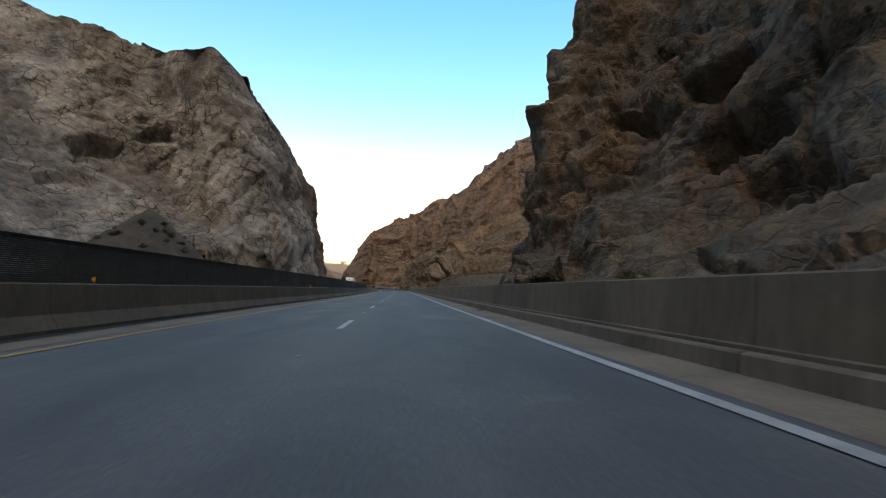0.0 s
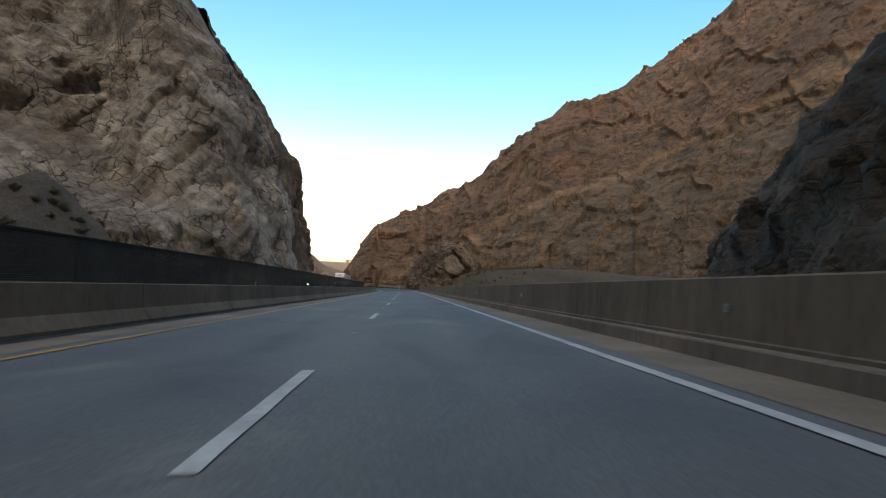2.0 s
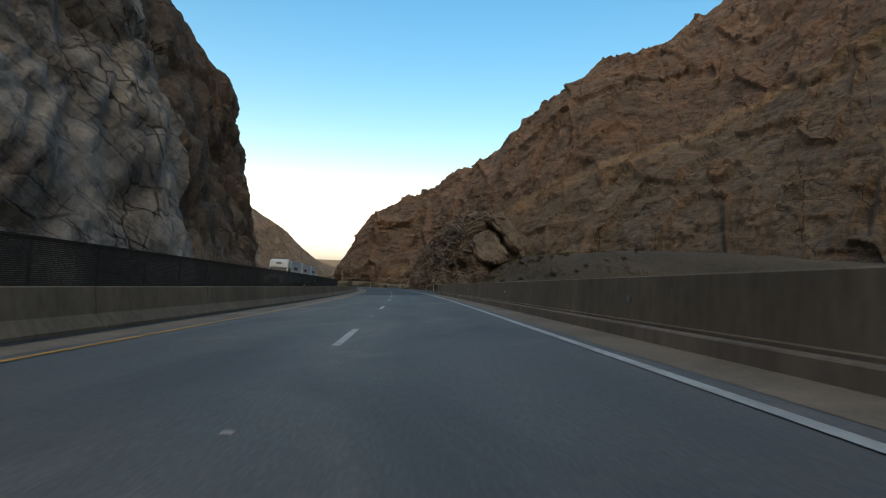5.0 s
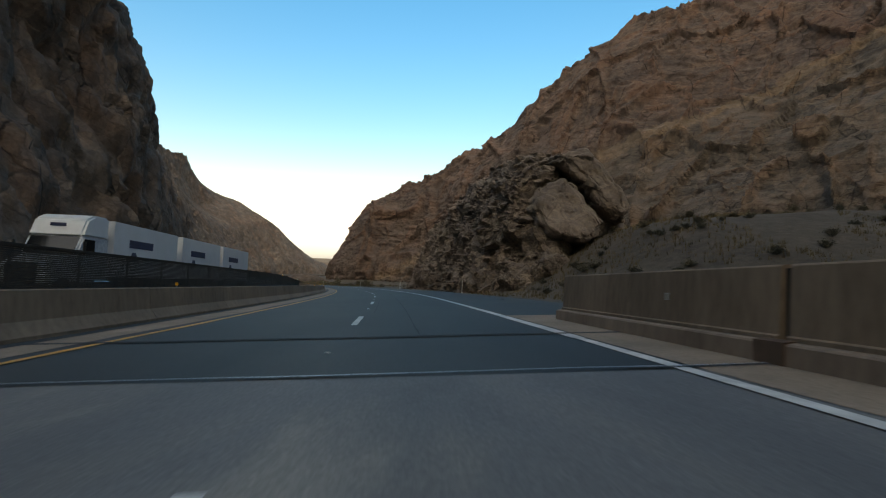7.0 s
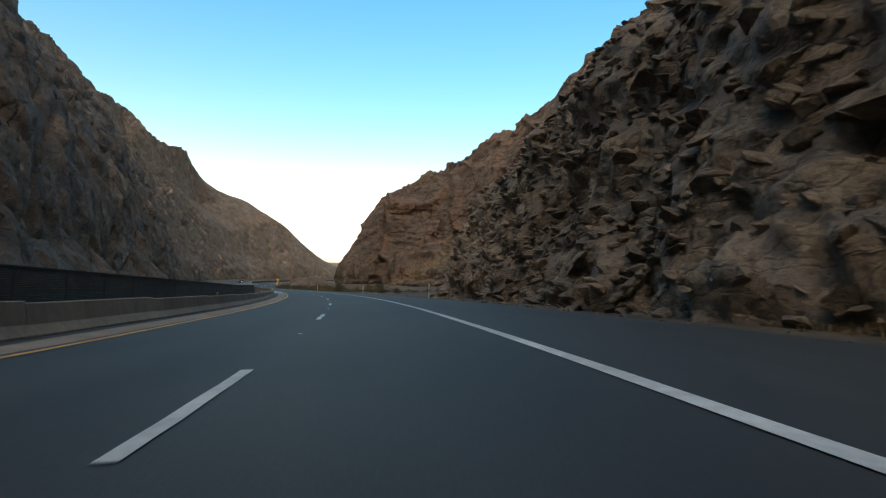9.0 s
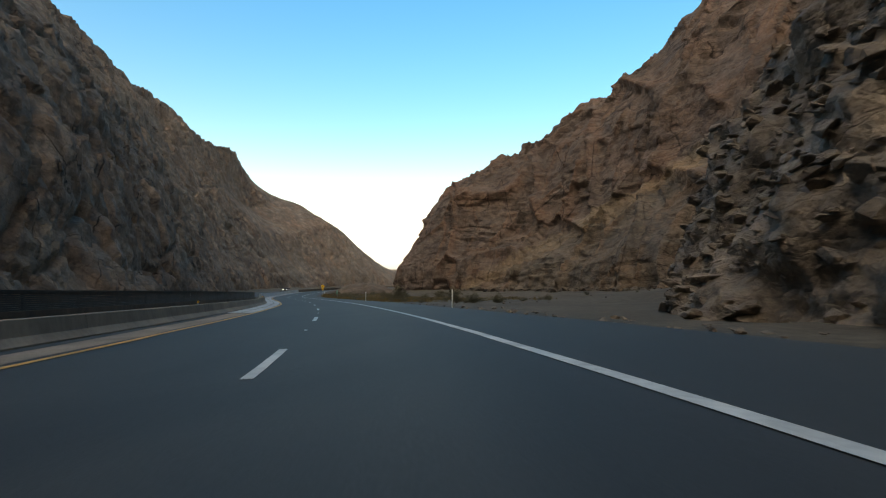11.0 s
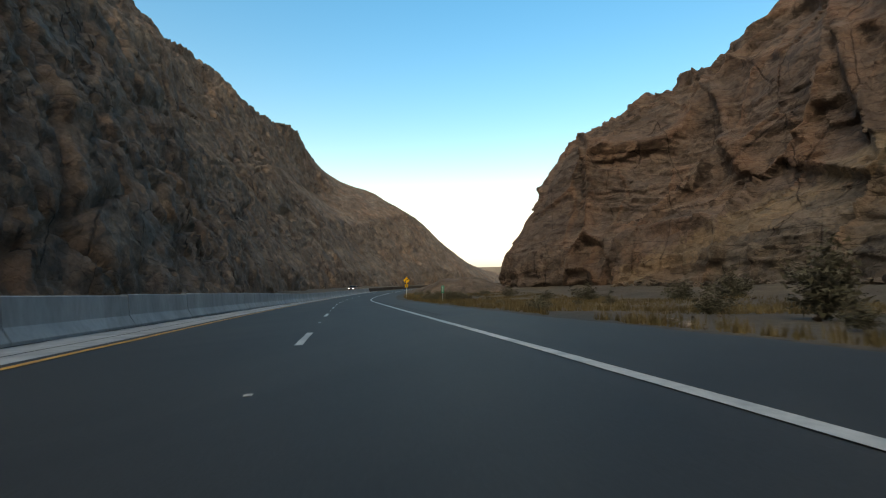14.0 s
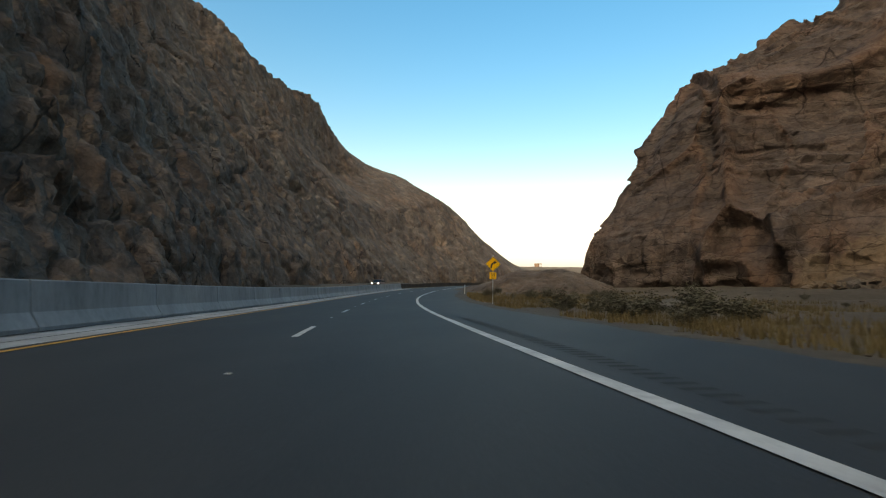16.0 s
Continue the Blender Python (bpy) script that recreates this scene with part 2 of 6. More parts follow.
    beds = node(ns, "ShaderNodeTexNoise", Scale=2.0, Detail=6.0, Roughness=0.7)
    ls.new(cz.outputs[0], beds.inputs["Vector"])
    br = ramp(ns, [(0.38, (0.62, 0.60, 0.59)), (0.5, (1, 1, 1)), (0.64, (1.14, 1.10, 1.05))])
    ls.new(beds.outputs["Fac"], br.inputs[0])
    col = mix(ns, ls, strata, col, br.outputs[0], 'MULTIPLY')
    height = plus(height, times(beds.outputs["Fac"], 1.2 * strata))
    # fine speckle
    fr = ramp(ns, [(0.32, (0.70, 0.69, 0.69)), (0.55, (1, 1, 1)), (0.8, (1.18, 1.16, 1.13))])
    ls.new(fine, fr.inputs[0])
    col = mix(ns, ls, 0.7, col, fr.outputs[0], 'MULTIPLY')
    # dark open cracks: blocky joints, flat-lying seams, tall joints
    mask = ramp(ns, [(0.45, (0, 0, 0)), (0.58, (1, 1, 1))])
    ls.new(noise_tex(0.12, 5), mask.inputs[0])
    m2 = ramp(ns, [(0.43, (0, 0, 0)), (0.55, (1, 1, 1))])
    ls.new(noise_tex(0.17, 5), m2.inputs[0])
    for xyz, width, gate, amount in (((0.32 / crack_cell, 0.32 / crack_cell, 0.5 / crack_cell), crack_width, mask, crack), ((0.10, 0.10, 0.55), 0.045, m2, seam), ((joint, joint, joint * 0.4), 0.016, mask, 0.9 if joint else 0.0)):
        if not amount:
            continue
        vo = node(ns, "ShaderNodeTexVoronoi", Scale=grain)
        vo.feature = 'DISTANCE_TO_EDGE'
        ls.new(scaled(warped, xyz), vo.inputs["Vector"])
        cr = ramp(ns, [(0.0, (0.24, 0.22, 0.21)), (width * 0.35, (0.4, 0.38, 0.37)), (width, (1, 1, 1))])
        ls.new(vo.outputs["Distance"], cr.inputs[0])
        col = mix(ns, ls, times(gate.outputs[0], amount), col, cr.outputs[0], 'MULTIPLY')
        height = plus(height, times(cr.outputs[0], 0.22 * amount))
    if scrub:
        sc = ramp(ns, [(0.60, (0, 0, 0)), (0.66, (1, 1, 1))])
        ls.new(noise_tex(0.55, 8, 0.8), sc.inputs[0])
        col = mix(ns, ls, times(sc.outputs[0], scrub), col, (0.055, 0.06, 0.035))
    ls.new(col, b.inputs["Base Color"])
    bp = node(ns, "ShaderNodeBump", Strength=bump, Distance=1.0)
    ls.new(height, bp.inputs["Height"])
    ls.new(bp.outputs[0], b.inputs["Normal"])
    return m


def grainy(name, stops, scale, rough=0.9, detail=8.0, bump=0.2, dist=0.02, second=None, second_scale=0.15, stretch=(1, 1, 1), metal=0.0, spec=0.3, tracks=False):
    """A mottled surface: a fine grain through a ramp, multiplied with broad blotches."""
    m, ns, ls, b = mat(name, rough, metal)
    b.inputs["Specular IOR Level"].default_value = spec
    tc = ns.new("ShaderNodeTexCoord")
    mp = ns.new("ShaderNodeMapping")
    mp.inputs["Scale"].default_value = stretch
    ls.new(tc.outputs["Object"], mp.inputs[0])
    n1 = node(ns, "ShaderNodeTexNoise", Scale=scale, Detail=detail, Roughness=0.7)
    ls.new(mp.outputs[0], n1.inputs["Vector"])
    r1 = ramp(ns, stops)
    ls.new(n1.outputs["Fac"], r1.inputs[0])
    n2 = node(ns, "ShaderNodeTexNoise", Scale=second_scale, Detail=6.0, Roughness=0.6, Distortion=0.8)
    ls.new(mp.outputs[0], n2.inputs["Vector"])
    r2 = ramp(ns, second or [(0.35, (0.75, 0.75, 0.75)), (0.65, (1.15, 1.15, 1.15))])
    ls.new(n2.outputs["Fac"], r2.inputs[0])
    col = mix(ns, ls, 1.0, r1.outputs[0], r2.outputs[0], 'MULTIPLY')
    if tracks:
        # wheel tracks and the oil line between them, by the distance from the lane line
        at = ns.new("ShaderNodeAttribute")
        at.attribute_name = "across"
        wob = node(ns, "ShaderNodeTexNoise", Scale=0.25, Detail=4.0)
        ls.new(tc.outputs["Object"], wob.inputs["Vector"])
        dist_ = math_node(ns, ls, 'ADD', math_node(ns, ls, 'ABSOLUTE', at.outputs["Fac"]), math_node(ns, ls, 'MULTIPLY', math_node(ns, ls, 'SUBTRACT', wob.outputs["Fac"], 0.5), 0.5))
        tr = ramp(ns, [(0.02, (1.08, 1.08, 1.08)), (0.12, (0.88, 0.88, 0.89)), (0.22, (1.06, 1.05, 1.04)), (0.28, (0.96, 0.96, 0.96)), (0.36, (0.86, 0.86, 0.88)), (0.46, (1.1, 1.09, 1.07))])
        ls.new(math_node(ns, ls, 'DIVIDE', dist_, 8.0), tr.inputs[0])
        col = mix(ns, ls, 0.9, col, tr.outputs[0], 'MULTIPLY')
    ls.new(col, b.inputs["Base Color"])
    bp = node(ns, "ShaderNodeBump", Strength=bump, Distance=dist)
    ls.new(n1.outputs["Fac"], bp.inputs["Height"])
    ls.new(bp.outputs[0], b.inputs["Normal"])
    return m


def plain(name, colour, rough=0.5, metal=0.0, glow=0.0):
    m, ns, ls, b = mat(name, rough, metal)
    b.inputs["Base Color"].default_value = (*colour, 1)
    n = node(ns, "ShaderNodeTexNoise", Scale=6.0, Detail=5.0)
    tc = ns.new("ShaderNodeTexCoord")
    ls.new(tc.outputs["Object"], n.inputs["Vector"])
    r = ramp(ns, [(0.3, (0.78, 0.78, 0.78)), (0.7, (1.1, 1.1, 1.1))])
    ls.new(n.outputs["Fac"], r.inputs[0])
    ls.new(mix(ns, ls, 1.0, colour, r.outputs[0], 'MULTIPLY'), b.inputs["Base Color"])
    if glow:
        b.inputs["Emission Color"].default_value = (*colour, 1)
        b.inputs["Emission Strength"].default_value = glow
    return m


M_ROCK_A = rock_material("dark_brown_rock", (0.070, 0.054, 0.044), (0.135, 0.102, 0.082), (0.21, 0.162, 0.128), (0.29, 0.160, 0.092), 0.55, 0.1, bump=0.9, crack=0.35, seam=0.2, streak=0.4, patch=(0.145, 0.122, 0.095), patch_amount=0.6, patch_scale=0.09, sizes=(1.7, 0.6, 0.22), aspect=(1.0, 1.0, 1.2))
M_ROCK_B = rock_material("tan_rock", (0.058, 0.046, 0.038), (0.088, 0.070, 0.058), (0.123, 0.099, 0.082), (0.162, 0.096, 0.061), 0.42, 0.12, grain=0.7, crack=0.5, seam=0.5, bump=0.9, streak=0.35, joint=0.10, patch=(0.086, 0.068, 0.057), patch_amount=0.7, patch_scale=0.03, rim=0.65, sizes=(5.0, 2.0, 0.8), aspect=(0.9, 0.9, 1.15),
                         bed=(92.0, (-0.35, 0.16, 0.92), 5.5, (0.209, 0.14, 0.0852), (0.90, 0.83, 0.86)))
M_ROCK_C = rock_material("rubble_rock", (0.105, 0.080, 0.063), (0.168, 0.129, 0.103), (0.236, 0.186, 0.150), (0.185, 0.125, 0.088), 0.3, 0.05, grain=1.6, crack=0.2, seam=0.15, bump=0.8, streak=0.15, sizes=(0.9, 0.36, 0.15))
M_ROCK_G = rock_material("scrubby_dark_rock", (0.046, 0.032, 0.023), (0.082, 0.058, 0.042), (0.128, 0.093, 0.069), (0.125, 0.074, 0.045), 0.4, 0.1, grain=1.2, crack=0.3, seam=0.2, scrub=0.3, bump=0.9, streak=0.3, sizes=(1.4, 0.5, 0.2))
M_ROCK_F = rock_material("smooth_tan_rock", (0.118, 0.090, 0.072), (0.170, 0.132, 0.106), (0.218, 0.172, 0.139), (0.21, 0.15, 0.11), 0.3, 0.08, grain=1.2, crack=0.3, seam=0.2, bump=0.35, streak=0.25, sizes=(1.6, 0.5, 0.2))
M_ROCK_D = rock_material("grey_limestone", (0.066, 0.056, 0.050), (0.125, 0.110, 0.101), (0.208, 0.190, 0.178), (0.15, 0.107, 0.082), 0.35, 0.2, tilt=(25, -30, 0), crack=1.0, crack_cell=1.5, crack_width=0.05, seam=0.6, joint=0.14, scrub=0.4, bump=0.55, streak=0.2, patch=(0.31, 0.292, 0.275), patch_amount=0.85, patch_scale=0.045, sizes=(6.0, 2.4, 0.9), aspect=(1.0, 1.0, 1.1))
M_ROCK_E = rock_material("brown_rock", (0.070, 0.049, 0.037), (0.118, 0.085, 0.066), (0.172, 0.131, 0.103), (0.190, 0.108, 0.070), 0.6, 0.12, tilt=(12, -14, 0), crack=0.3, seam=0.2, joint=0.12, scrub=0.35, bump=0.8, streak=0.6, patch=(0.165, 0.133, 0.107), patch_amount=0.5, sizes=(3.2, 1.2, 0.45), aspect=(1.0, 1.0, 0.9))
M_SAND = grainy("sandy_ground", [(0.3, (0.046, 0.034, 0.023)), (0.5, (0.073, 0.054, 0.037)), (0.75, (0.112, 0.085, 0.060))], 1.6, 0.95, bump=0.6, dist=0.1, second_scale=0.08)
M_GRAVEL = grainy("grey_gravel", [(0.3, (0.044, 0.037, 0.031)), (0.5, (0.064, 0.055, 0.047)), (0.75, (0.100, 0.088, 0.077))], 2.2, 0.95, bump=0.5, dist=0.15, second_scale=0.12)
M_DECK = grainy("worn_asphalt", [(0.25, (0.062, 0.061, 0.061)), (0.5, (0.096, 0.094, 0.094)), (0.8, (0.154, 0.147, 0.146))], 40.0, 0.75, bump=0.3, dist=0.006, second_scale=0.5,
                second=[(0.32, (0.72, 0.72, 0.74)), (0.5, (1.0, 1.0, 1.0)), (0.58, (1.08, 1.06, 1.02)), (0.70, (1.7, 1.6, 1.4))], stretch=(1, 0.4, 1), spec=0.4, tracks=True)
M_ASPHALT = grainy("dark_asphalt", [(0.25, (0.0140, 0.0137, 0.0130)), (0.5, (0.0215, 0.0210, 0.0202)), (0.8, (0.0405, 0.0388, 0.0362))], 55.0, 0.74, bump=0.35, dist=0.006, second_scale=0.35,
                   second=[(0.33, (0.72, 0.72, 0.74)), (0.52, (1.0, 1.0, 1.0)), (0.7, (1.35, 1.32, 1.28))], stretch=(1, 0.3, 1), spec=0.4, tracks=True)
M_SHOULDER = grainy("dusty_shoulder", [(0.25, (0.125, 0.0935, 0.07)), (0.5, (0.2, 0.149, 0.11)), (0.8, (0.275, 0.209, 0.16))], 20.0, 0.9, bump=0.3, dist=0.01, second_scale=0.5)
M_WHITE = grainy("white_road_paint", [(0.2, (0.276, 0.276, 0.269)), (0.5, (0.408, 0.408, 0.395)), (0.8, (0.473, 0.473, 0.461))], 9.0, 0.7, bump=0.1, dist=0.003, second_scale=0.9)
M_YELLOW = grainy("yellow_road_paint", [(0.2, (0.315, 0.148, 0.032)), (0.5, (0.465, 0.221, 0.048)), (0.8, (0.495, 0.271, 0.096))], 9.0, 0.7, bump=0.1, dist=0.003, second_scale=0.9)
M_PARAPET = grainy("brown_stained_concrete", [(0.25, (0.112, 0.079, 0.055)), (0.5, (0.165, 0.117, 0.082)), (0.8, (0.215, 0.155, 0.110))], 7.0, 0.85, bump=0.15, dist=0.01, second_scale=0.4, stretch=(1, 1, 0.3))
M_CONCRETE = grainy("grey_concrete", [(0.25, (0.19, 0.175, 0.155)), (0.5, (0.27, 0.25, 0.225)), (0.8, (0.35, 0.33, 0.30))], 8.0, 0.85, bump=0.15, dist=0.01, second_scale=0.5, stretch=(1, 1, 0.3))
M_PALE = grainy("pale_new_concrete", [(0.25, (0.204, 0.211, 0.211)), (0.5, (0.272, 0.279, 0.279)), (0.8, (0.32, 0.326, 0.326))], 8.0, 0.8, bump=0.1, dist=0.008, second_scale=0.6, stretch=(1, 1, 0.3))
M_DARKWALL = grainy("dark_weathered_concrete", [(0.25, (0.0435, 0.0287, 0.0198)), (0.5, (0.0698, 0.046, 0.0315)), (0.8, (0.109, 0.0713, 0.0468))], 4.0, 0.9, bump=0.2, dist=0.01, second_scale=0.4, stretch=(1, 1, 0.25))
M_SCREEN = grainy("dark_weathered_steel", [(0.25, (0.022, 0.018, 0.015)), (0.5, (0.034, 0.027, 0.022)), (0.8, (0.052, 0.040, 0.031))], 3.0, 0.75, bump=0.1, dist=0.005, second_scale=0.4)
M_DIRT = grainy("dark_gutter_dirt", [(0.25, (0.035, 0.034, 0.034)), (0.5, (0.06, 0.058, 0.056)), (0.8, (0.10, 0.096, 0.092))], 9.0, 0.95, bump=0.2, dist=0.01, second_scale=0.8)
M_STAIN = grainy("oil_stained_asphalt", [(0.25, (0.014, 0.014, 0.014)), (0.5, (0.020, 0.020, 0.020)), (0.8, (0.030, 0.030, 0.030))], 30.0, 0.7, bump=0.2, dist=0.005, second_scale=1.5)
M_KERB = grainy("dusty_kerb_concrete", [(0.25, (0.138, 0.1, 0.0774)), (0.5, (0.19, 0.14, 0.108)), (0.8, (0.241, 0.18, 0.14))], 7.0, 0.9, bump=0.15, dist=0.01, second_scale=0.5, stretch=(1, 1, 0.3))
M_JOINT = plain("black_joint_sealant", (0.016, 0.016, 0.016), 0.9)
M_TAR = plain("tar_crack_seal", (0.018, 0.018, 0.018), 0.95)
M_STEEL = plain("galvanised_steel", (0.42, 0.43, 0.44), 0.45, 0.8)
M_RUST = plain("weathered_steel", (0.10, 0.06, 0.04), 0.8, 0.3)
M_POSTWHITE = plain("white_post_plastic", (0.5, 0.49, 0.46), 0.5)
M_REFLECT = plain("reflector_film", (0.75, 0.76, 0.78), 0.25)
M_AMBER = plain("amber_reflector", (0.8, 0.35, 0.03), 0.3)
M_SIGNYEL = plain("yellow_sign_film", (0.90, 0.45, 0.01), 0.4)
M_SIGNGREEN = plain("green_sign_film", (0.0, 0.20, 0.11), 0.4)
M_BLACK = plain("black_print", (0.012, 0.012, 0.012), 0.5)
M_BUSH = grainy("sagebrush_leaf", [(0.3, (0.062, 0.056, 0.036)), (0.6, (0.105, 0.093, 0.060)), (0.8, (0.145, 0.125, 0.084))], 1.5, 0.85, bump=0.0)
M_TWIG = plain("grey_twig", (0.11, 0.09, 0.07), 0.9)
M_GRASS = grainy("dry_grass_blade", [(0.3, (0.0897, 0.0694, 0.0273)), (0.6, (0.154, 0.107, 0.0491)), (0.8, (0.205, 0.139, 0.0708))], 0.6, 0.85, bump=0.0)


# ---- builders ----
def link_mesh(name, verts, faces, material, parent=None, label="", shade=False):
    me = bpy.data.meshes.new(name)
    me.from_pydata([tuple(map(float, v)) for v in verts], [], [tuple(map(int, f)) for f in faces])
    me.materials.append(material)
    if shade:
        me.shade_smooth()
    me.update()
    ob = new(name, me)
    if parent:
        ob.parent = parent
        ob.matrix_parent_inverse = parent.matrix_world.inverted()
    if label:
        ob["label"] = label
    return ob


def grid_mesh(name, pts, material, parent=None, shade=False, marks=None):
    """A sheet from an array of points (rows, columns, 3)."""
    n, m = pts.shape[:2]
    me = bpy.data.meshes.new(name)
    v = pts.reshape(-1, 3).astype(np.float32)
    i = (np.arange(n - 1)[:, None] * m + np.arange(m - 1)[None, :]).ravel()
    quads = np.stack([i, i + 1, i + m + 1, i + m], 1).astype(np.int32)
    me.vertices.add(len(v))
    me.vertices.foreach_set("co", v.ravel())
    me.loops.add(quads.size)
    me.loops.foreach_set("vertex_index", quads.ravel())
    me.polygons.add(len(quads))
    me.polygons.foreach_set("loop_start", np.arange(0, quads.size, 4, dtype=np.int32))
    me.polygons.foreach_set("loop_total", np.full(len(quads), 4, dtype=np.int32))
    me.materials.append(material)
    me.update(calc_edges=True)
    for key, values in (marks or {}).items():
        me.attributes.new(key, 'FLOAT', 'POINT').data.foreach_set("value", np.asarray(values, np.float32))
    me.validate()
    if shade:
        me.shade_smooth()
    ob = new(name, me)
    if parent:
        ob.parent = parent
    return ob


def part(name, bm, material, parent, label=""):
    """Links a bmesh as one mesh object under a thing or a part."""
    me = bpy.data.meshes.new(name)
    bm.normal_update()
    bm.to_mesh(me)
    bm.free()
    me.materials.append(material)
    ob = new(name, me)
    ob.parent = parent
    if label:
        ob["label"] = label
    return ob


def empty(name, m, label, category, group="", kind=""):
    ob = new(name)
    ob.matrix_world = m
    return tagged(ob, label, category, group, kind)


def box(size, at=(0, 0, 0), bevel=0.0, taper=1.0, turn=None):
    bm = bmesh.new()
    bmesh.ops.create_cube(bm, size=1)
    for v in bm.verts:
        k = taper if v.co.z > 0 else 1.0
        v.co = Vector((v.co.x * size[0] * k, v.co.y * size[1] * k, v.co.z * size[2]))
    if bevel:
        bmesh.ops.bevel(bm, geom=bm.edges[:], offset=bevel, segments=2, affect='EDGES')
    if turn:
        bm.transform(turn)
    bm.transform(Matrix.Translation(at))
    return bm


def tube(r1, r2, h, at=(0, 0, 0), n=16, turn=None, bevel=0.0):
    bm = bmesh.new()
    bmesh.ops.create_cone(bm, cap_ends=True, segments=n, radius1=r1, radius2=r2, depth=h)
    if bevel:
        bmesh.ops.bevel(bm, geom=[e for e in bm.edges if e.is_boundary or len(e.link_faces) == 2 and e.calc_face_angle(0) > 1.0], offset=bevel, segments=2, affect='EDGES')
    if turn:
        bm.transform(turn)
    bm.transform(Matrix.Translation(at))
    return bm


def join_bm(*bms):
    out = bms[0]
    for b in bms[1:]:
        me = bpy.data.meshes.new("tmp")
        b.to_mesh(me)
        b.free()
        out.from_mesh(me)
        bpy.data.meshes.remove(me)
    return out


def prism(outline, y0, y1, bevel=0.0):
    """A solid from an outline of (x, z) points, drawn out along y."""
    bm = bmesh.new()
    lo = [bm.verts.new((x, y0, z)) for x, z in outline]
    hi = [bm.verts.new((x, y1, z)) for x, z in outline]
    n = len(outline)
    bm.faces.new(lo)
    bm.faces.new(hi[::-1])
    for i in range(n):
        bm.faces.new((lo[i], hi[i], hi[(i + 1) % n], lo[(i + 1) % n]))
    bmesh.ops.recalc_face_normals(bm, faces=bm.faces[:])
    if bevel:
        bmesh.ops.bevel(bm, geom=bm.edges[:], offset=bevel, segments=2, affect='EDGES')
    return bm


def sweep(name, s0, s1, outline, material, parent=None, step=2.0, shift=None, wave=0.0, label="", dz=None):
    """A closed outline of (d, z) swept along the road from s0 to s1, with end caps."""
    n = max(2, int(math.ceil((s1 - s0) / step)) + 1)
    ss = np.linspace(s0, s1, n)
    k = len(outline)
    verts, faces = [], []
    for i, s in enumerate(ss):
        off = shift(s) if shift else 0.0
        up = dz(s) if dz else 0.0
        for d, z in outline:
            w = wave * vnoise(np.array([[s * 0.7, d * 3.1, z * 2.0 + 5]]))[0] if wave else 0.0
            verts.append(on_road(s, d + off + w, z + up))
    for i in range(n - 1):
        for j in range(k):
            a, b = i * k + j, i * k + (j + 1) % k
            faces.append((a, b, b + k, a + k))
    faces.append(tuple(range(k))[::-1])
    faces.append(tuple(range((n - 1) * k, n * k)))
    return link_mesh(name, verts, faces, material, parent, label)


def flat_strip(name, s0, s1, d0, d1, z, material, parent=None, step=2.0, rough=0.0, seed=0, cols=2, shift=None):
    n = max(2, int(math.ceil((s1 - s0) / step)) + 1)
    ss = np.linspace(s0, s1, n)
    dd = np.linspace(d0, d1, cols)
    pts = np.array([on_road(np.full(cols, s), dd + (shift(s) if shift else 0.0), z) for s in ss])
    if rough:
        e = vnoise(np.stack([ss * 1.7, ss * 0 + seed, ss * 0], 1), seed) * rough
        e2 = e + vnoise(np.stack([ss * 1.3, ss * 0 + seed + 9, ss * 0], 1), seed + 3) * min(rough, 0.012)
        a = np.interp(ss, LINE_S, LINE_A)
        pts[:, 0, 0] += np.cos(a) * e
        pts[:, 0, 1] += np.sin(a) * e
        pts[:, -1, 0] += np.cos(a) * e2
        pts[:, -1, 1] += np.sin(a) * e2
    return grid_mesh(name, pts[:, ::-1], material, parent, marks={"across": np.tile(dd[::-1], n)})


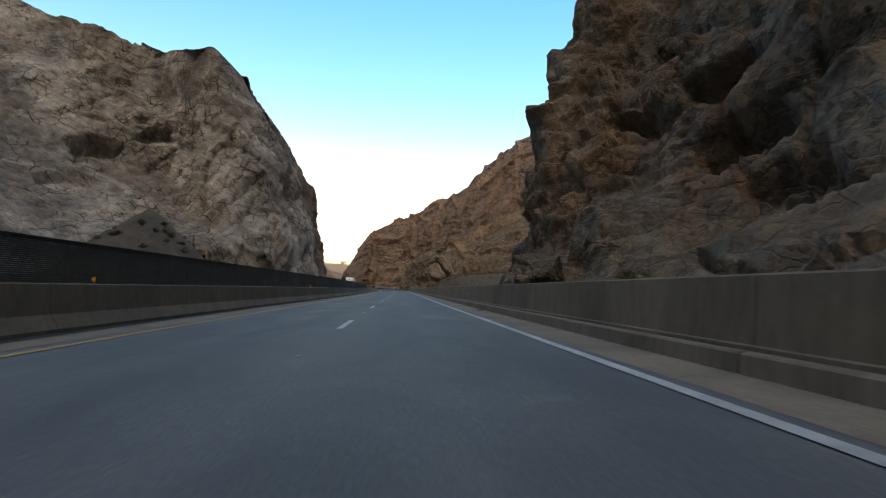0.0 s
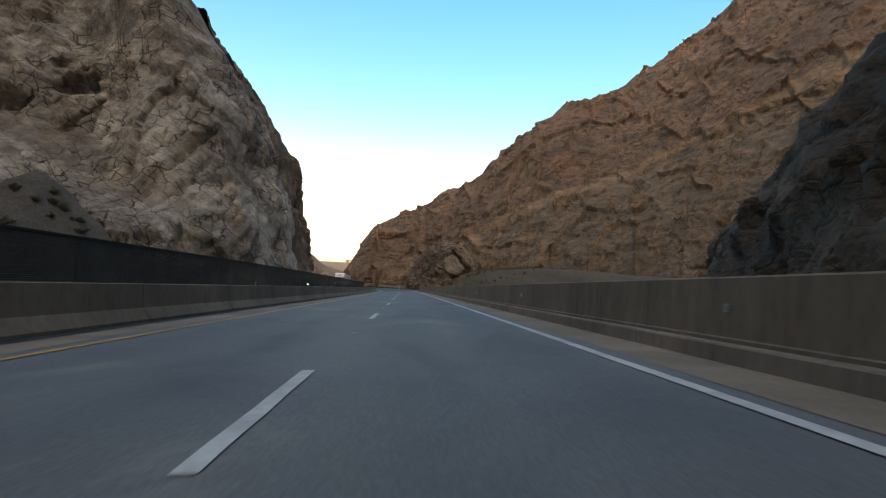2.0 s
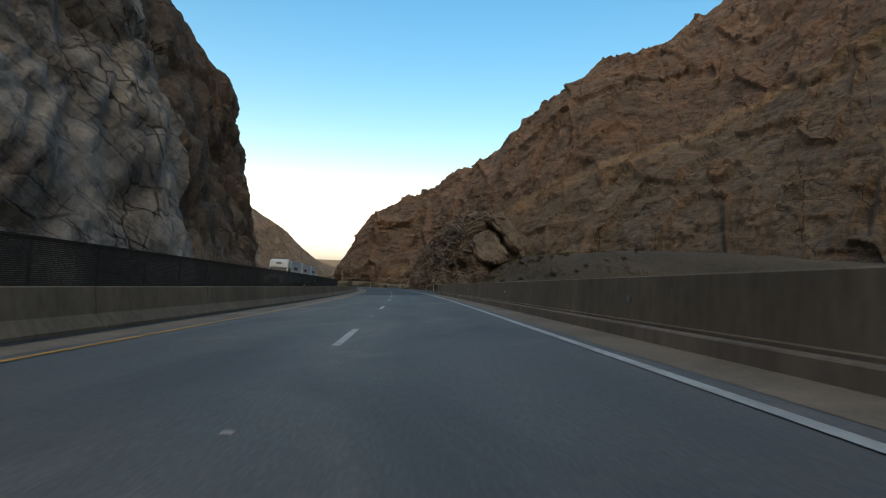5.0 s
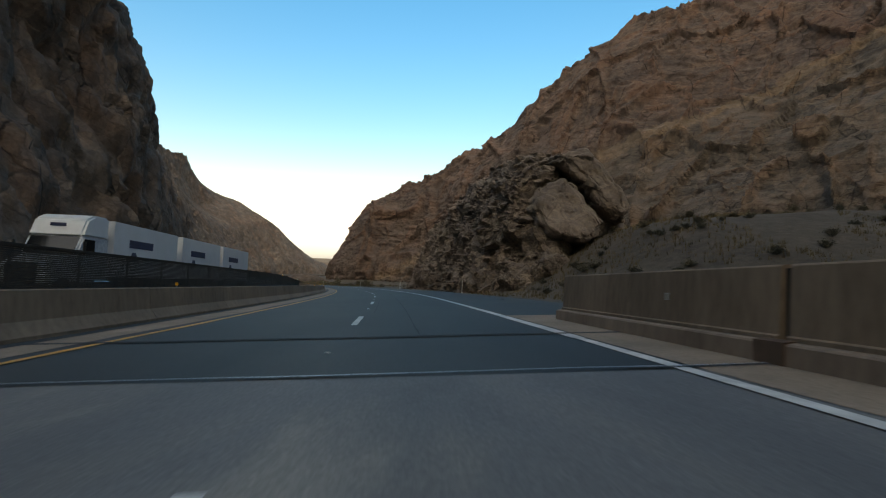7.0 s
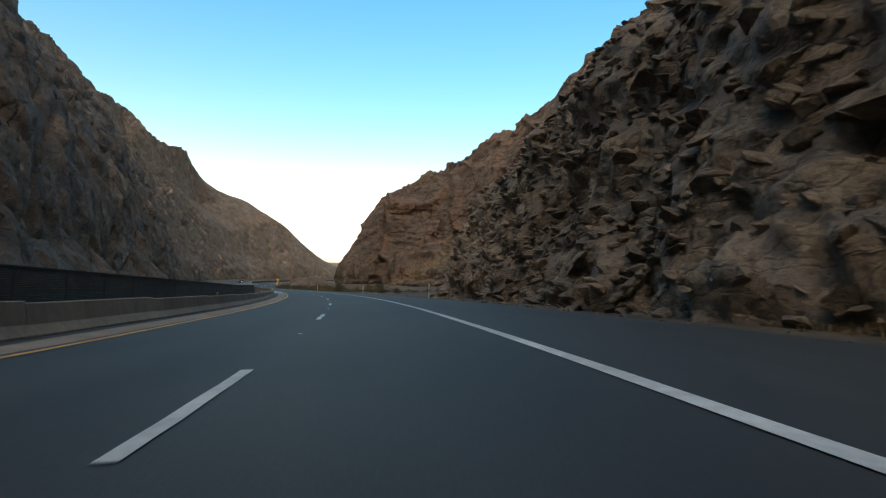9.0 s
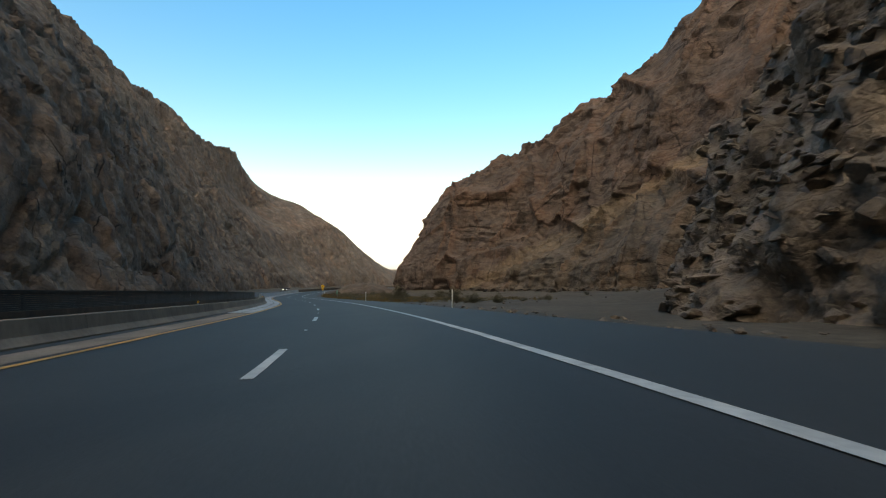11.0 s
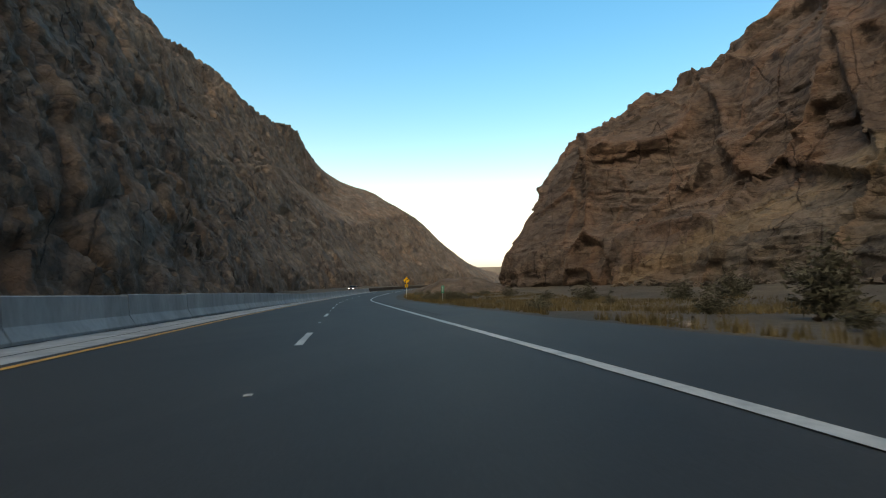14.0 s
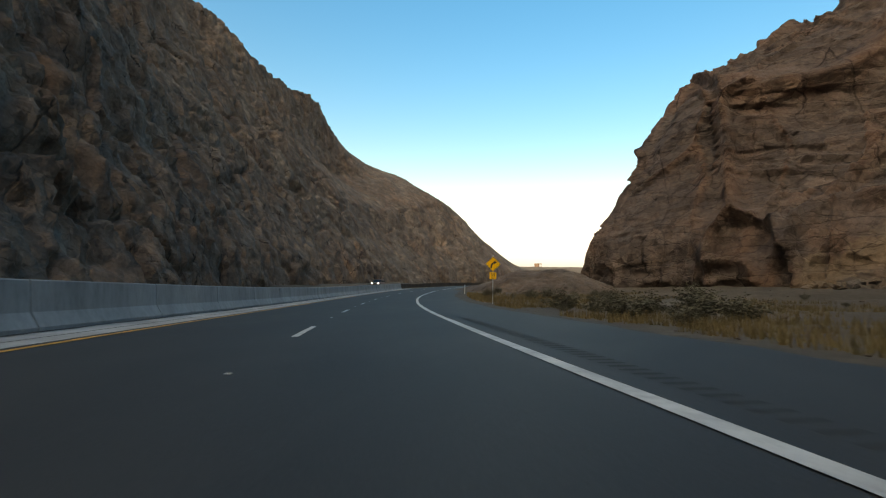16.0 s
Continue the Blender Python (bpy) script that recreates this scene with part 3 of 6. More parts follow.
def cliff_base(stations, du, dv, drop=False):
    """The smooth face of a cliff. A station is its foot (x, y, z), the way back into the rock (compass degrees) and its steps (back, up)."""
    if drop:
        stations = [(*st[:4], list(st[4]) + [(st[4][-1][0] + 5, st[4][-1][1] - 1), (st[4][-1][0] + 9, st[4][-1][1] - 14)], *st[5:]) for st in stations]
    k = len(stations[0][4])
    prof = np.array([[(0.0, 0.0)] + list(st[4]) for st in stations], float)
    foot = np.array([st[:3] for st in stations], float)
    ang = np.radians(np.array([st[3] for st in stations], float))
    run = np.concatenate([[0], np.cumsum(np.hypot(*np.diff(foot[:, :2], axis=0).T))])
    # closer samples where a station asks for them
    dense = np.array([st[5] if len(st) > 5 else 1.0 for st in stations])
    along = np.linspace(0, run[-1], 4000)
    count = np.concatenate([[0], np.cumsum(np.diff(along) / (du * np.interp(along[1:], run, dense)))])
    nu = int(count[-1])
    u = np.interp(np.linspace(0, count[-1], nu), count, along)

    def smooth_along(v):
        out = np.empty((nu,) + v.shape[1:])
        m = np.gradient(v, run, axis=0)
        j = np.clip(np.searchsorted(run, u, side='right') - 1, 0, len(run) - 2)
        h = (run[j + 1] - run[j])
        t = (u - run[j]) / h
        sh = (slice(None),) + (None,) * (v.ndim - 1)
        t, h = t[sh], h[sh]
        m = m * 0.6
        return (2*t**3-3*t*t+1)*v[j]+(t**3-2*t*t+t)*h*m[j]+(-2*t**3+3*t*t)*v[j+1]+(t**3-t*t)*h*m[j+1]
    foot, ang, prof = smooth_along(foot), smooth_along(ang), smooth_along(prof)
    seg = np.hypot(np.diff(prof[:, :, 0], axis=1), np.diff(prof[:, :, 1], axis=1)).mean(0)
    vs = []
    for j in range(k):
        c = max(2, int(seg[j] / dv))
        vs += [j + i / c for i in range(c)]
    vs = np.array(vs + [k])
    j = np.minimum(vs.astype(int), k - 1)
    t = (vs - j)[None, :, None]
    p = prof[:, j] * (1 - t) + prof[:, j + 1] * t
    # ease the corners of the section
    for _ in range(max(2, int(3 / dv))):
        p[:, 1:-1] = 0.25 * p[:, :-2] + 0.5 * p[:, 1:-1] + 0.25 * p[:, 2:]
    pts = np.empty((nu, len(vs), 3))
    pts[:, :, 0] = foot[:, None, 0] + np.sin(ang)[:, None] * p[:, :, 0]
    pts[:, :, 1] = foot[:, None, 1] + np.cos(ang)[:, None] * p[:, :, 0]
    pts[:, :, 2] = foot[:, None, 2] + p[:, :, 1]
    return pts


def normals_of(pts):
    a = np.gradient(pts, axis=0)
    b = np.gradient(pts, axis=1)
    n = np.cross(a, b)
    n /= np.linalg.norm(n, axis=2, keepdims=True) + 1e-9
    return n


def turned(p, deg_x, deg_y):
    m = np.array(Euler((radians(deg_x), radians(deg_y), 0)).to_matrix())
    return p @ m.T


def weather(pts, out_sign, layers, seed, dip=(0, 0), hollows=(), marks=None, calm=0.4, aspect=(1.0, 1.0, 0.7), lift=0.0):
    """Breaks the smooth face up: broad swells, then blocks of several sizes with ledges between them."""
    shape = pts.shape
    n = normals_of(pts) * out_sign
    p = pts.reshape(-1, 3)
    q = turned(p, *dip)
    disp = np.zeros(len(p))
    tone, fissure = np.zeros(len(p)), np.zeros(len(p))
    # tops weather smoother than faces
    crest = 1 - 0.75 * smooth(0.45, 0.8, n.reshape(-1, 3)[:, 2])
    for size, amount, kind in layers:
        mask = calm + (1.55 - calm) * smooth(-0.25, 0.45, vnoise(q / (size * 4.5) + 1.7, seed + 17)) if size < 9 else 1.0
        amount = amount * mask * (crest if kind != 'shift' else 1.0)
        warp = np.stack([vnoise(q / (size * 1.3) + 3.7, seed + 1), vnoise(q / (size * 1.3) + 9.1, seed + 2), vnoise(q / (size * 1.3) + 5.3, seed + 3)], 1) * 0.35
        if kind == 'shift':
            disp += amount
        elif kind == 'swell':
            disp += amount * fbm(q / size, 3, seed)
        elif kind == 'block':
            r, e, v = cells(q / np.array([size, size, size * 0.6]) + warp, seed)
            disp += amount * (r - 0.5) + amount * 0.5 * (v[:, 2] * (hashed(r) - 0.3)) - amount * 0.35 * np.exp(-(e / 0.07) ** 2)
        elif kind == 'stone':
            h, r = stones((q + warp * size * 0.25) / (size * np.array(aspect)), seed)
            disp += amount * (h - h.mean())
            # the number that sets a block's height sets its tone: set-back blocks darker
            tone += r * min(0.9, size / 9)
        elif kind == 'ledge':
            r, e, v = cells(q / np.array([size * 2.4, size * 2.4, size * 0.55]) + warp * 0.35, seed)
            disp += amount * (r - 0.5) - amount * 0.3 * np.exp(-(e / 0.05) ** 2)
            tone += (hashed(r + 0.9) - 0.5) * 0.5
        elif kind == 'crevice':
            r, e, v = cells(q / np.array([size, size, size * 3.5]) + warp * 0.6, seed)
            disp -= amount * np.exp(-(e / 0.075) ** 2) * (r > 0.35)
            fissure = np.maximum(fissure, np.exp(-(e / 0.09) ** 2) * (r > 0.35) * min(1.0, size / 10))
        elif kind == 'flute':
            ca = np.stack([q[:, 0] / size, q[:, 1] / size, q[:, 2] / (size * 5)], 1)
            rib = np.abs(fbm(ca + 0.3 * warp, 3, seed))
            # ribs get paler, the grooves between them darker
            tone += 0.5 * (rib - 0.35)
            disp += amount * (rib - 0.35)
        elif kind == 'fine':
            disp += amount * fbm(q / size, 3, seed + 11, 0.6)
        seed += 31
    for place, radius, depth in hollows:
        v = (p - np.array(place)) / np.array([radius * 1.3, radius * 1.3, radius * 0.75])
        r = np.sqrt((v * v).sum(1)) + 0.25 * vnoise(p / (radius * 0.5), seed + 3)
        disp -= depth * (1 - smooth(0.75, 1.05, r)) * (0.75 + 0.25 * v[:, 2])
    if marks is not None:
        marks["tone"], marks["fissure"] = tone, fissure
    out = p + n.reshape(-1, 3) * disp[:, None]
    # what stands out also hangs over
    out[:, 2] += lift * disp * (1 - n.reshape(-1, 3)[:, 2] ** 2)
    return out.reshape(shape)


def rooted(pts):
    """Carries the foot of a face down into the ground."""
    pts[:, 0, 2] -= 4.0
    return pts


def eased(pts, times):
    """Rubs the sharpest teeth off a weathered face."""
    for _ in range(times):
        pts = pts.copy()
        pts[1:-1] = 0.25 * pts[:-2] + 0.5 * pts[1:-1] + 0.25 * pts[2:]
        pts[:, 1:-1] = 0.25 * pts[:, :-2] + 0.5 * pts[:, 1:-1] + 0.25 * pts[:, 2:]
    return pts


def hashed(r):
    return (r * 7919.13) % 1.0


# ---- ground ----
def near_road(x, y):
    """s and d of places (arrays), by the nearest metre of the road's line."""
    s = np.empty(len(x))
    d = np.empty(len(x))
    for i in range(0, len(x), 4000):
        k = ((x[i:i + 4000, None] - LINE_X[None, ::4]) ** 2 + (y[i:i + 4000, None] - LINE_Y[None, ::4]) ** 2).argmin(1) * 4
        a = LINE_A[k]
        dx, dy = x[i:i + 4000] - LINE_X[k], y[i:i + 4000] - LINE_Y[k]
        s[i:i + 4000] = LINE_S[k] - np.sin(a) * dx + np.cos(a) * dy
        d[i:i + 4000] = np.cos(a) * dx + np.sin(a) * dy
    return s, d


def screen_top(s):
    """Height of the dark screen fence between the carriageways."""
    return np.interp(s, [-200, 5, 80, 148, 193, 220, 240, 300], [2.14, 2.14, 2.2, 1.95, 1.73, 1.3, 1.0, 1.05])


def deck(s):
    """Height of the other carriageway above this one."""
    return np.interp(s, [-200, 200, 300], [0.02, 0.02, 0.1])


def ground_height(x, y):
    s, d = near_road(x, y)
    z = rise(s) - bank(s) * np.clip(d, -8, 8) - 0.10
    p = np.stack([x, y, x * 0], 1)
    out = np.clip(np.abs(d) - 13, 0, None)
    z += smooth(0, 30, out) * (0.5 * fbm(p / 14, 3, 4) + 0.15 * fbm(p / 3, 2, 8)) + smooth(8.5, 12, np.abs(d)) * 0.10 * fbm(p / 2.0, 3, 12)
    # drifts of sand against the tan cliff
    z += 8.5 * smooth(16, 95, d) * smooth(90, 170, s) * (1 - 0.75 * smooth(265, 330, s))
    z += 6.5 * smooth(10.5, 24, d) * (1 - smooth(40, 80, d)) * smooth(160, 186, s) * (1 - smooth(198, 215, s))
    # the plain beyond the canyon climbs to a long flat plateau
    z += (30 - 0.02 * np.clip(x + 170, -400, 400)) * smooth(850, 1500, y)
    return z


gx = np.concatenate([np.linspace(-3000, -180, 24)[:-1], np.arange(-180, 60, 2.5), np.linspace(60, 240, 40)[:-1], np.linspace(240, 3000, 22)])
gy = np.concatenate([np.linspace(-2500, -80, 14)[:-1], np.arange(-80, 480, 2.5), np.linspace(480, 900, 60)[:-1], np.linspace(900, 4300, 40)])
GX, GY = np.meshgrid(gx, gy)
GZ = ground_height(GX.ravel(), GY.ravel()).reshape(GX.shape)
ground = tagged(grid_mesh("ground", np.stack([GX, GY, GZ], 2), M_SAND, shade=True), "dry sandy desert ground with gravel beside the highway", "ground", kind="structure")

def kerb_shift(s):
    """How far the median kerb leans in towards the lane through the left bend."""
    return float(np.interp(s, [188, 215, 250, 272, 286, 300, 308, 325], [0, 0.55, 0.55, 0.9, 0.95, 0.6, 0.3, 0]))


def line_shift(s):
    """The same for the yellow line."""
    return float(np.interp(s, [188, 215, 250, 272, 284, 300, 314, 330], [0, 0.33, 0.4, 0.8, 0.9, 0.48, 0.2, 0]))


def white_shift(s):
    """The white edge line wanders a little from the lane."""
    return float(np.interp(s, [-20, 0, 30, 100, 150, 175, 204, 240, 285, 320, 345], [-0.05, -0.08, -0.18, -0.18, -0.05, 0.0, -0.07, 0.0, 0.04, -0.04, 0.0]))


def wall_shift(s):
    """The higher carriageway's wall closes in on the kerb."""
    return float(np.interp(s, [215, 305], [0, 2.75]))


# ---- road ----
DRAIN = 358.0
road = tagged(flat_strip("road", 149, 640, -4.3, 5.2, 0.0, M_ASPHALT, cols=6), "grey asphalt highway with two lanes and worn wheel tracks", "road", kind="structure")
flat_strip("bridge_deck", -60, 149, -4.3, 5.2, 0.0, M_DECK, road, cols=6)
flat_strip("shoulder", 157, 640, 4.8, 8.3, -0.012, M_ASPHALT, road, rough=0.18, seed=3, cols=3, shift=lambda q: float(np.interp(q, [195, 210, 290, 325], [0, 0.25, 0.0, -0.8])))
flat_strip("shoulder", -60, 158, 3.78, 5.2, 0.006, M_SHOULDER, road, rough=0.05, seed=5, cols=3)
flat_strip("gutter", -60, 262, -4.95, -3.85, 0.008, M_SHOULDER, road, rough=0.06, seed=8, cols=3, shift=kerb_shift)
flat_strip("gutter", 262, 460, -5.25, -3.75, 0.010, M_PALE, road, cols=3, shift=kerb_shift)
flat_strip("joint_line", 262, 420, -4.34, -4.29, 0.014, M_JOINT, road, rough=0.01, seed=4, shift=kerb_shift)
# black band 0.33 m wide along the median barrier's foot
flat_strip("kerb_band", -60, 262, -4.93, -4.60, 0.014, M_JOINT, road, rough=0.02, seed=6, shift=kerb_shift)
flat_strip("edge_line", -60, 152, 3.575, 3.725, 0.011, M_WHITE, road, rough=0.010, seed=1, shift=white_shift)
flat_strip("edge_line", 152, 640, 3.55, 3.755, 0.011, M_WHITE, road, rough=0.012, seed=1, shift=white_shift)
flat_strip("edge_line", -60, 640, -3.60, -3.46, 0.011, M_YELLOW, road, rough=0.015, seed=2, shift=line_shift)
for k in list(range(-4, -1)) + list(range(0, 50)):
    s = 12.19 * k
    flat_strip("lane_dash", s - 3.05, s, -0.065, 0.065, 0.011, M_WHITE, road, step=0.5, rough=0.006, seed=20 + k)
for s0, d0, ln, w_ in ((273.9, -0.1, 1.3, 0.18), (274.2, 0.2, 1.4, 0.22), (276.7, -0.15, 1.1, 0.14), (276.9, 0.15, 1.2, 0.13), (221.0, -1.6, 1.0, 0.2)):
    flat_strip("oil_stain", s0, s0 + ln, d0 - w_, d0 + w_, 0.006, M_STAIN, road, step=0.18, rough=0.16, seed=int(s0 * 10), cols=3)
flat_strip("gutter_dirt", 300, 460, -5.24, -5.02, 0.018, M_DIRT, road, step=0.7, rough=0.10, seed=44)
flat_strip("drain_inlet", DRAIN - 1.5, DRAIN + 1.5, -5.2, -4.55, 0.021, M_DIRT, road, step=0.25, rough=0.12, seed=45)
opposite = tagged(flat_strip("road", -60, 640, -20.5, -8.4, 0.0, M_ASPHALT, cols=5), "grey asphalt carriageway of the other direction", "road", kind="structure")
pts = opposite.data.vertices
ss_, dd_ = near_road(np.array([v.co.x for v in pts]), np.array([v.co.y for v in pts]))
for v, s in zip(pts, ss_):
    v.co.z += float(deck(s))

# ---- barriers ----
KERB = [(4.60, -0.1), (4.61, 0.20), (4.63, 0.22), (4.72, 0.23), (4.72, -0.1)]
RIGHT = [(4.735, -0.1), (4.735, 0.27), (4.77, 0.285), (4.80, 0.99), (4.82, 1.01), (5.03, 1.01), (5.05, 0.99), (5.09, -0.1)]
right_barrier = tagged(new("parapet"), "brown stained concrete bridge parapet with a low kerb along the highway", "barrier", kind="structure")
JOINTS = [(137.0 - 12.19 * k, 0.012) for k in range(16, 0, -1)] + [(137.3, 0.07), (149.2, 0.07), (156.4, 0.0)]
for (s0, g0), (s1, g1) in zip(JOINTS, JOINTS[1:]):
    sweep("parapet_segment", s0 + g0, s1 - g1, RIGHT, M_PARAPET, right_barrier)
    sweep("kerb", s0 + g0 * 1.5, s1 - g1 * 1.5, KERB, M_KERB, right_barrier)
for q in (137.3, 149.2):
    # black strip set back in the open joint, and the sliding plate over the kerb
    sweep("joint_strip", q - 0.07, q + 0.07, [(4.84, -0.1), (4.86, 0.97), (5.0, 0.97), (5.02, -0.1)], M_JOINT, right_barrier)
    sweep("cover_plate", q - 0.22, q + 0.22, [(4.58, -0.05), (4.58, 0.235), (4.73, 0.245), (4.73, -0.05)], M_RUST, right_barrier)
LEFT = [(-4.95, -0.1), (-4.95, 0.07), (-5.12, 0.30), (-5.18, 0.78), (-5.20, 0.80), (-5.38, 0.80), (-5.40, 0.78), (-5.46, 0.30), (-5.62, -0.1)]
LEFT_TOP = [(-60, 0.92), (0, 0.92), (74, 0.87), (142, 0.84), (180, 0.80), (205, 0.60), (225, 0.48), (280, 0.50), (304, 0.66)]
left_barrier = tagged(new("median_barrier"), "weathered brown concrete safety barrier on the median side", "barrier", kind="structure")
for s in np.arange(-58, 303, 6.0):
    k = float(np.interp(s, *zip(*LEFT_TOP))) / 0.8
    sweep("barrier_segment", s + 0.01, min(s + 6, 306.5) - 0.01, [(d, z * k) for d, z in LEFT], M_PARAPET, left_barrier, shift=kerb_shift)
new_barrier = tagged(new("median_barrier"), "pale new concrete safety barrier with open joints", "barrier", kind="structure")
for s0, s1 in [(306.5, 309.2)] + [(309.2 + 6.1 * i, 315.3 + 6.1 * i) for i in range(24)]:
    k = float(np.interp(0.5 * (s0 + s1), [305, 311, 340], [0.92, 1.08, 1.32]))
    sweep("barrier_segment", s0 + 0.02, s1 - 0.02, [(d - 0.25, z * k if z > 0 else z) for d, z in LEFT], M_PALE, new_barrier, shift=kerb_shift)
dark_wall = tagged(new("screen_fence"), "dark weathered steel screen fence on a low concrete base between the carriageways", "fence", kind="structure")
for s in np.arange(-58, 302, 12.0):
    e = min(s + 12, 302)
    sweep("fence_base", s + 0.01, e - 0.01, [(-8.25, -0.3), (-8.27, 0.5), (-8.60, 0.5), (-8.62, -0.3)], M_DARKWALL, dark_wall, shift=wall_shift)
    # close-set horizontal strips from the base up to the top rail
    ss = np.linspace(s, e, 7)
    span = np.array([float(screen_top(q)) for q in ss]) - 0.52
    n = int(span.max() / 0.052)
    vs, fs = [], []
    for k in range(n):
        o = len(vs)
        for q, w in zip(ss, span):
            off, z = wall_shift(q), 0.49 + w * k / n
            for d, h in ((-8.40, 0.0), (-8.40, 0.90 * w / n), (-8.415, 0.90 * w / n), (-8.415, 0.0)):
                vs.append(on_road(q, d + off, z + h))
        for r in range(6):
            for c in range(4):
                a0, a1 = o + r * 4 + c, o + r * 4 + (c + 1) % 4
                fs.append((a0, a1, a1 + 4, a0 + 4))
    link_mesh("screen_mesh", vs, fs, M_SCREEN, dark_wall)
    sweep("top_rail", s + 0.005, e - 0.005, [(-8.37, -0.04), (-8.37, 0.03), (-8.44, 0.03), (-8.44, -0.04)], M_SCREEN, dark_wall, shift=wall_shift, dz=lambda q: float(screen_top(q)))
    for q in np.arange(s, e, 3.0):
        top = float(screen_top(q))
        x, y, h = on_road(q, -8.47 + wall_shift(q), 0.0)
        part("fence_post", box((0.06, 0.06, top - 0.45), (float(x), float(y), float(h) + (top + 0.45) / 2), 0.006), M_SCREEN, dark_wall)
far_wall = tagged(new("guard_wall"), "dark steel guard rail along the outside of the far bend", "barrier", kind="structure")
for s in np.arange(440, 620, 12.0):
    sweep("wall_segment", s + 0.01, s + 11.99, [(-8.3, -0.2), (-8.3, 0.85), (-8.6, 0.85), (-8.6, -0.2)], M_DARKWALL, far_wall)

# ---- cliffs ----
CLIFF_A = [
    (19, -40, 0, 90, [(4, 8), (9, 18), (12, 30), (20, 52), (40, 60)], 3.0),
    (17, 0, 0, 90, [(4, 8), (9, 18), (12, 30), (20, 52), (40, 60)], 2.5),
    (15, 25, 0, 85, [(5, 7), (9, 13), (10, 24), (18, 47), (36, 56)]),
    (12, 40, -0.5, 76, [(3.2, 6), (6, 14), (9.5, 24), (17, 44), (34, 54)]),
    (10.8, 47.2, -0.5, 68, [(2.4, 8), (3.8, 20), (9.2, 32), (18, 42), (32, 50)]),
    (11.6, 51.0, -0.5, 62, [(1.0, 6), (1.8, 13), (6, 25), (16, 38), (30, 46)]),
    (18.5, 53.5, -0.5, 64, [(3, 6), (6, 14), (10.5, 25), (19, 34), (33, 42)]),
    (28, 54.5, -0.5, 75, [(4, 6), (9, 14), (15, 24), (22, 32), (34, 38)]),
    (60, 57, -0.5, 90, [(3, 6), (8, 12), (14, 20), (20, 26), (30, 30)], 2.0)]
CLIFF_G = [
    (13.0, 53, -1, 82, [(1.5, 5), (2.5, 9), (5, 14), (9, 18)]),
    (11.6, 58, -1, 79, [(1.5, 4.5), (3, 8.5), (5.5, 13), (9, 16)]),
    (15.2, 70, -1, 75, [(2, 4), (4, 7.5), (7, 11.5), (11, 14)]),
    (21.0, 82, -1, 72, [(2.5, 4), (5, 7.5), (8, 11), (12, 13)]),
    (27.0, 93, -1, 65, [(3, 4.5), (5, 8), (8, 11.5), (12, 13)]),
    (33, 101, -1, 50, [(2, 2), (4, 4), (7, 6), (11, 8)]),
    (46, 107, -1, 30, [(2, 1.5), (4, 3), (7, 5), (11, 6)])]
CLIFF_B = [
    (-30, 600, 0.5, 85, [(0.375, 1.5), (3.1, 14.1), (11.2, 30.9), (22.1, 47), (48.7, 68.1), (80.1, 80.9)], 3.0),
    (-37.5, 540, -0.5, 85, [(0.375, 1.5), (1.1, 14.4), (8.8, 30.5), (20.1, 45.7), (45, 66.5), (80.1, 78.6)], 2.0),
    (-43.4, 500.4, -1.5, 80, [(0.375, 1.5), (-3.1, 15.1), (6, 29.3), (18.2, 44.9), (41.7, 65.6), (80.3, 75.8)]),
    (-42.5, 480, -1.5, 68, [(0.375, 1.5), (-1, 12.5), (5.6, 29.9), (14.5, 44.1), (41.7, 62.2), (80.7, 75.4)]),
    (-13.4, 451, -0.5, 40, [(0.375, 1.5), (3.2, 11.8), (18.4, 25), (32.5, 53), (56.7, 77.6), (91, 79.6)]),
    (17, 415, 1, 42, [(0.75, 3), (4.6, 12.9), (16.3, 27.1), (27.1, 59.2), (39.7, 80.4), (80.4, 90.6)]),
    (50, 350, 4, 40, [(1.5, 6), (4.6, 18.4), (20.1, 37.5), (48.8, 88.8), (81.6, 127.2), (126.2, 139)]),
    (85, 300, 6, 45, [(1.5, 6), (7.5, 20.7), (30.6, 44), (62.3, 67.8), (99.9, 118), (141.9, 177)]),
    (130, 240, 6, 55, [(1.5, 6), (9.7, 22.4), (35.4, 55.9), (61.1, 92.3), (109.2, 155.5), (143.9, 230.3)]),
    (190, 160, 4, 70, [(1.5, 6), (9.8, 22.2), (35.2, 55.9), (60.7, 93.7), (109.5, 159.3), (146.6, 215.8)])]
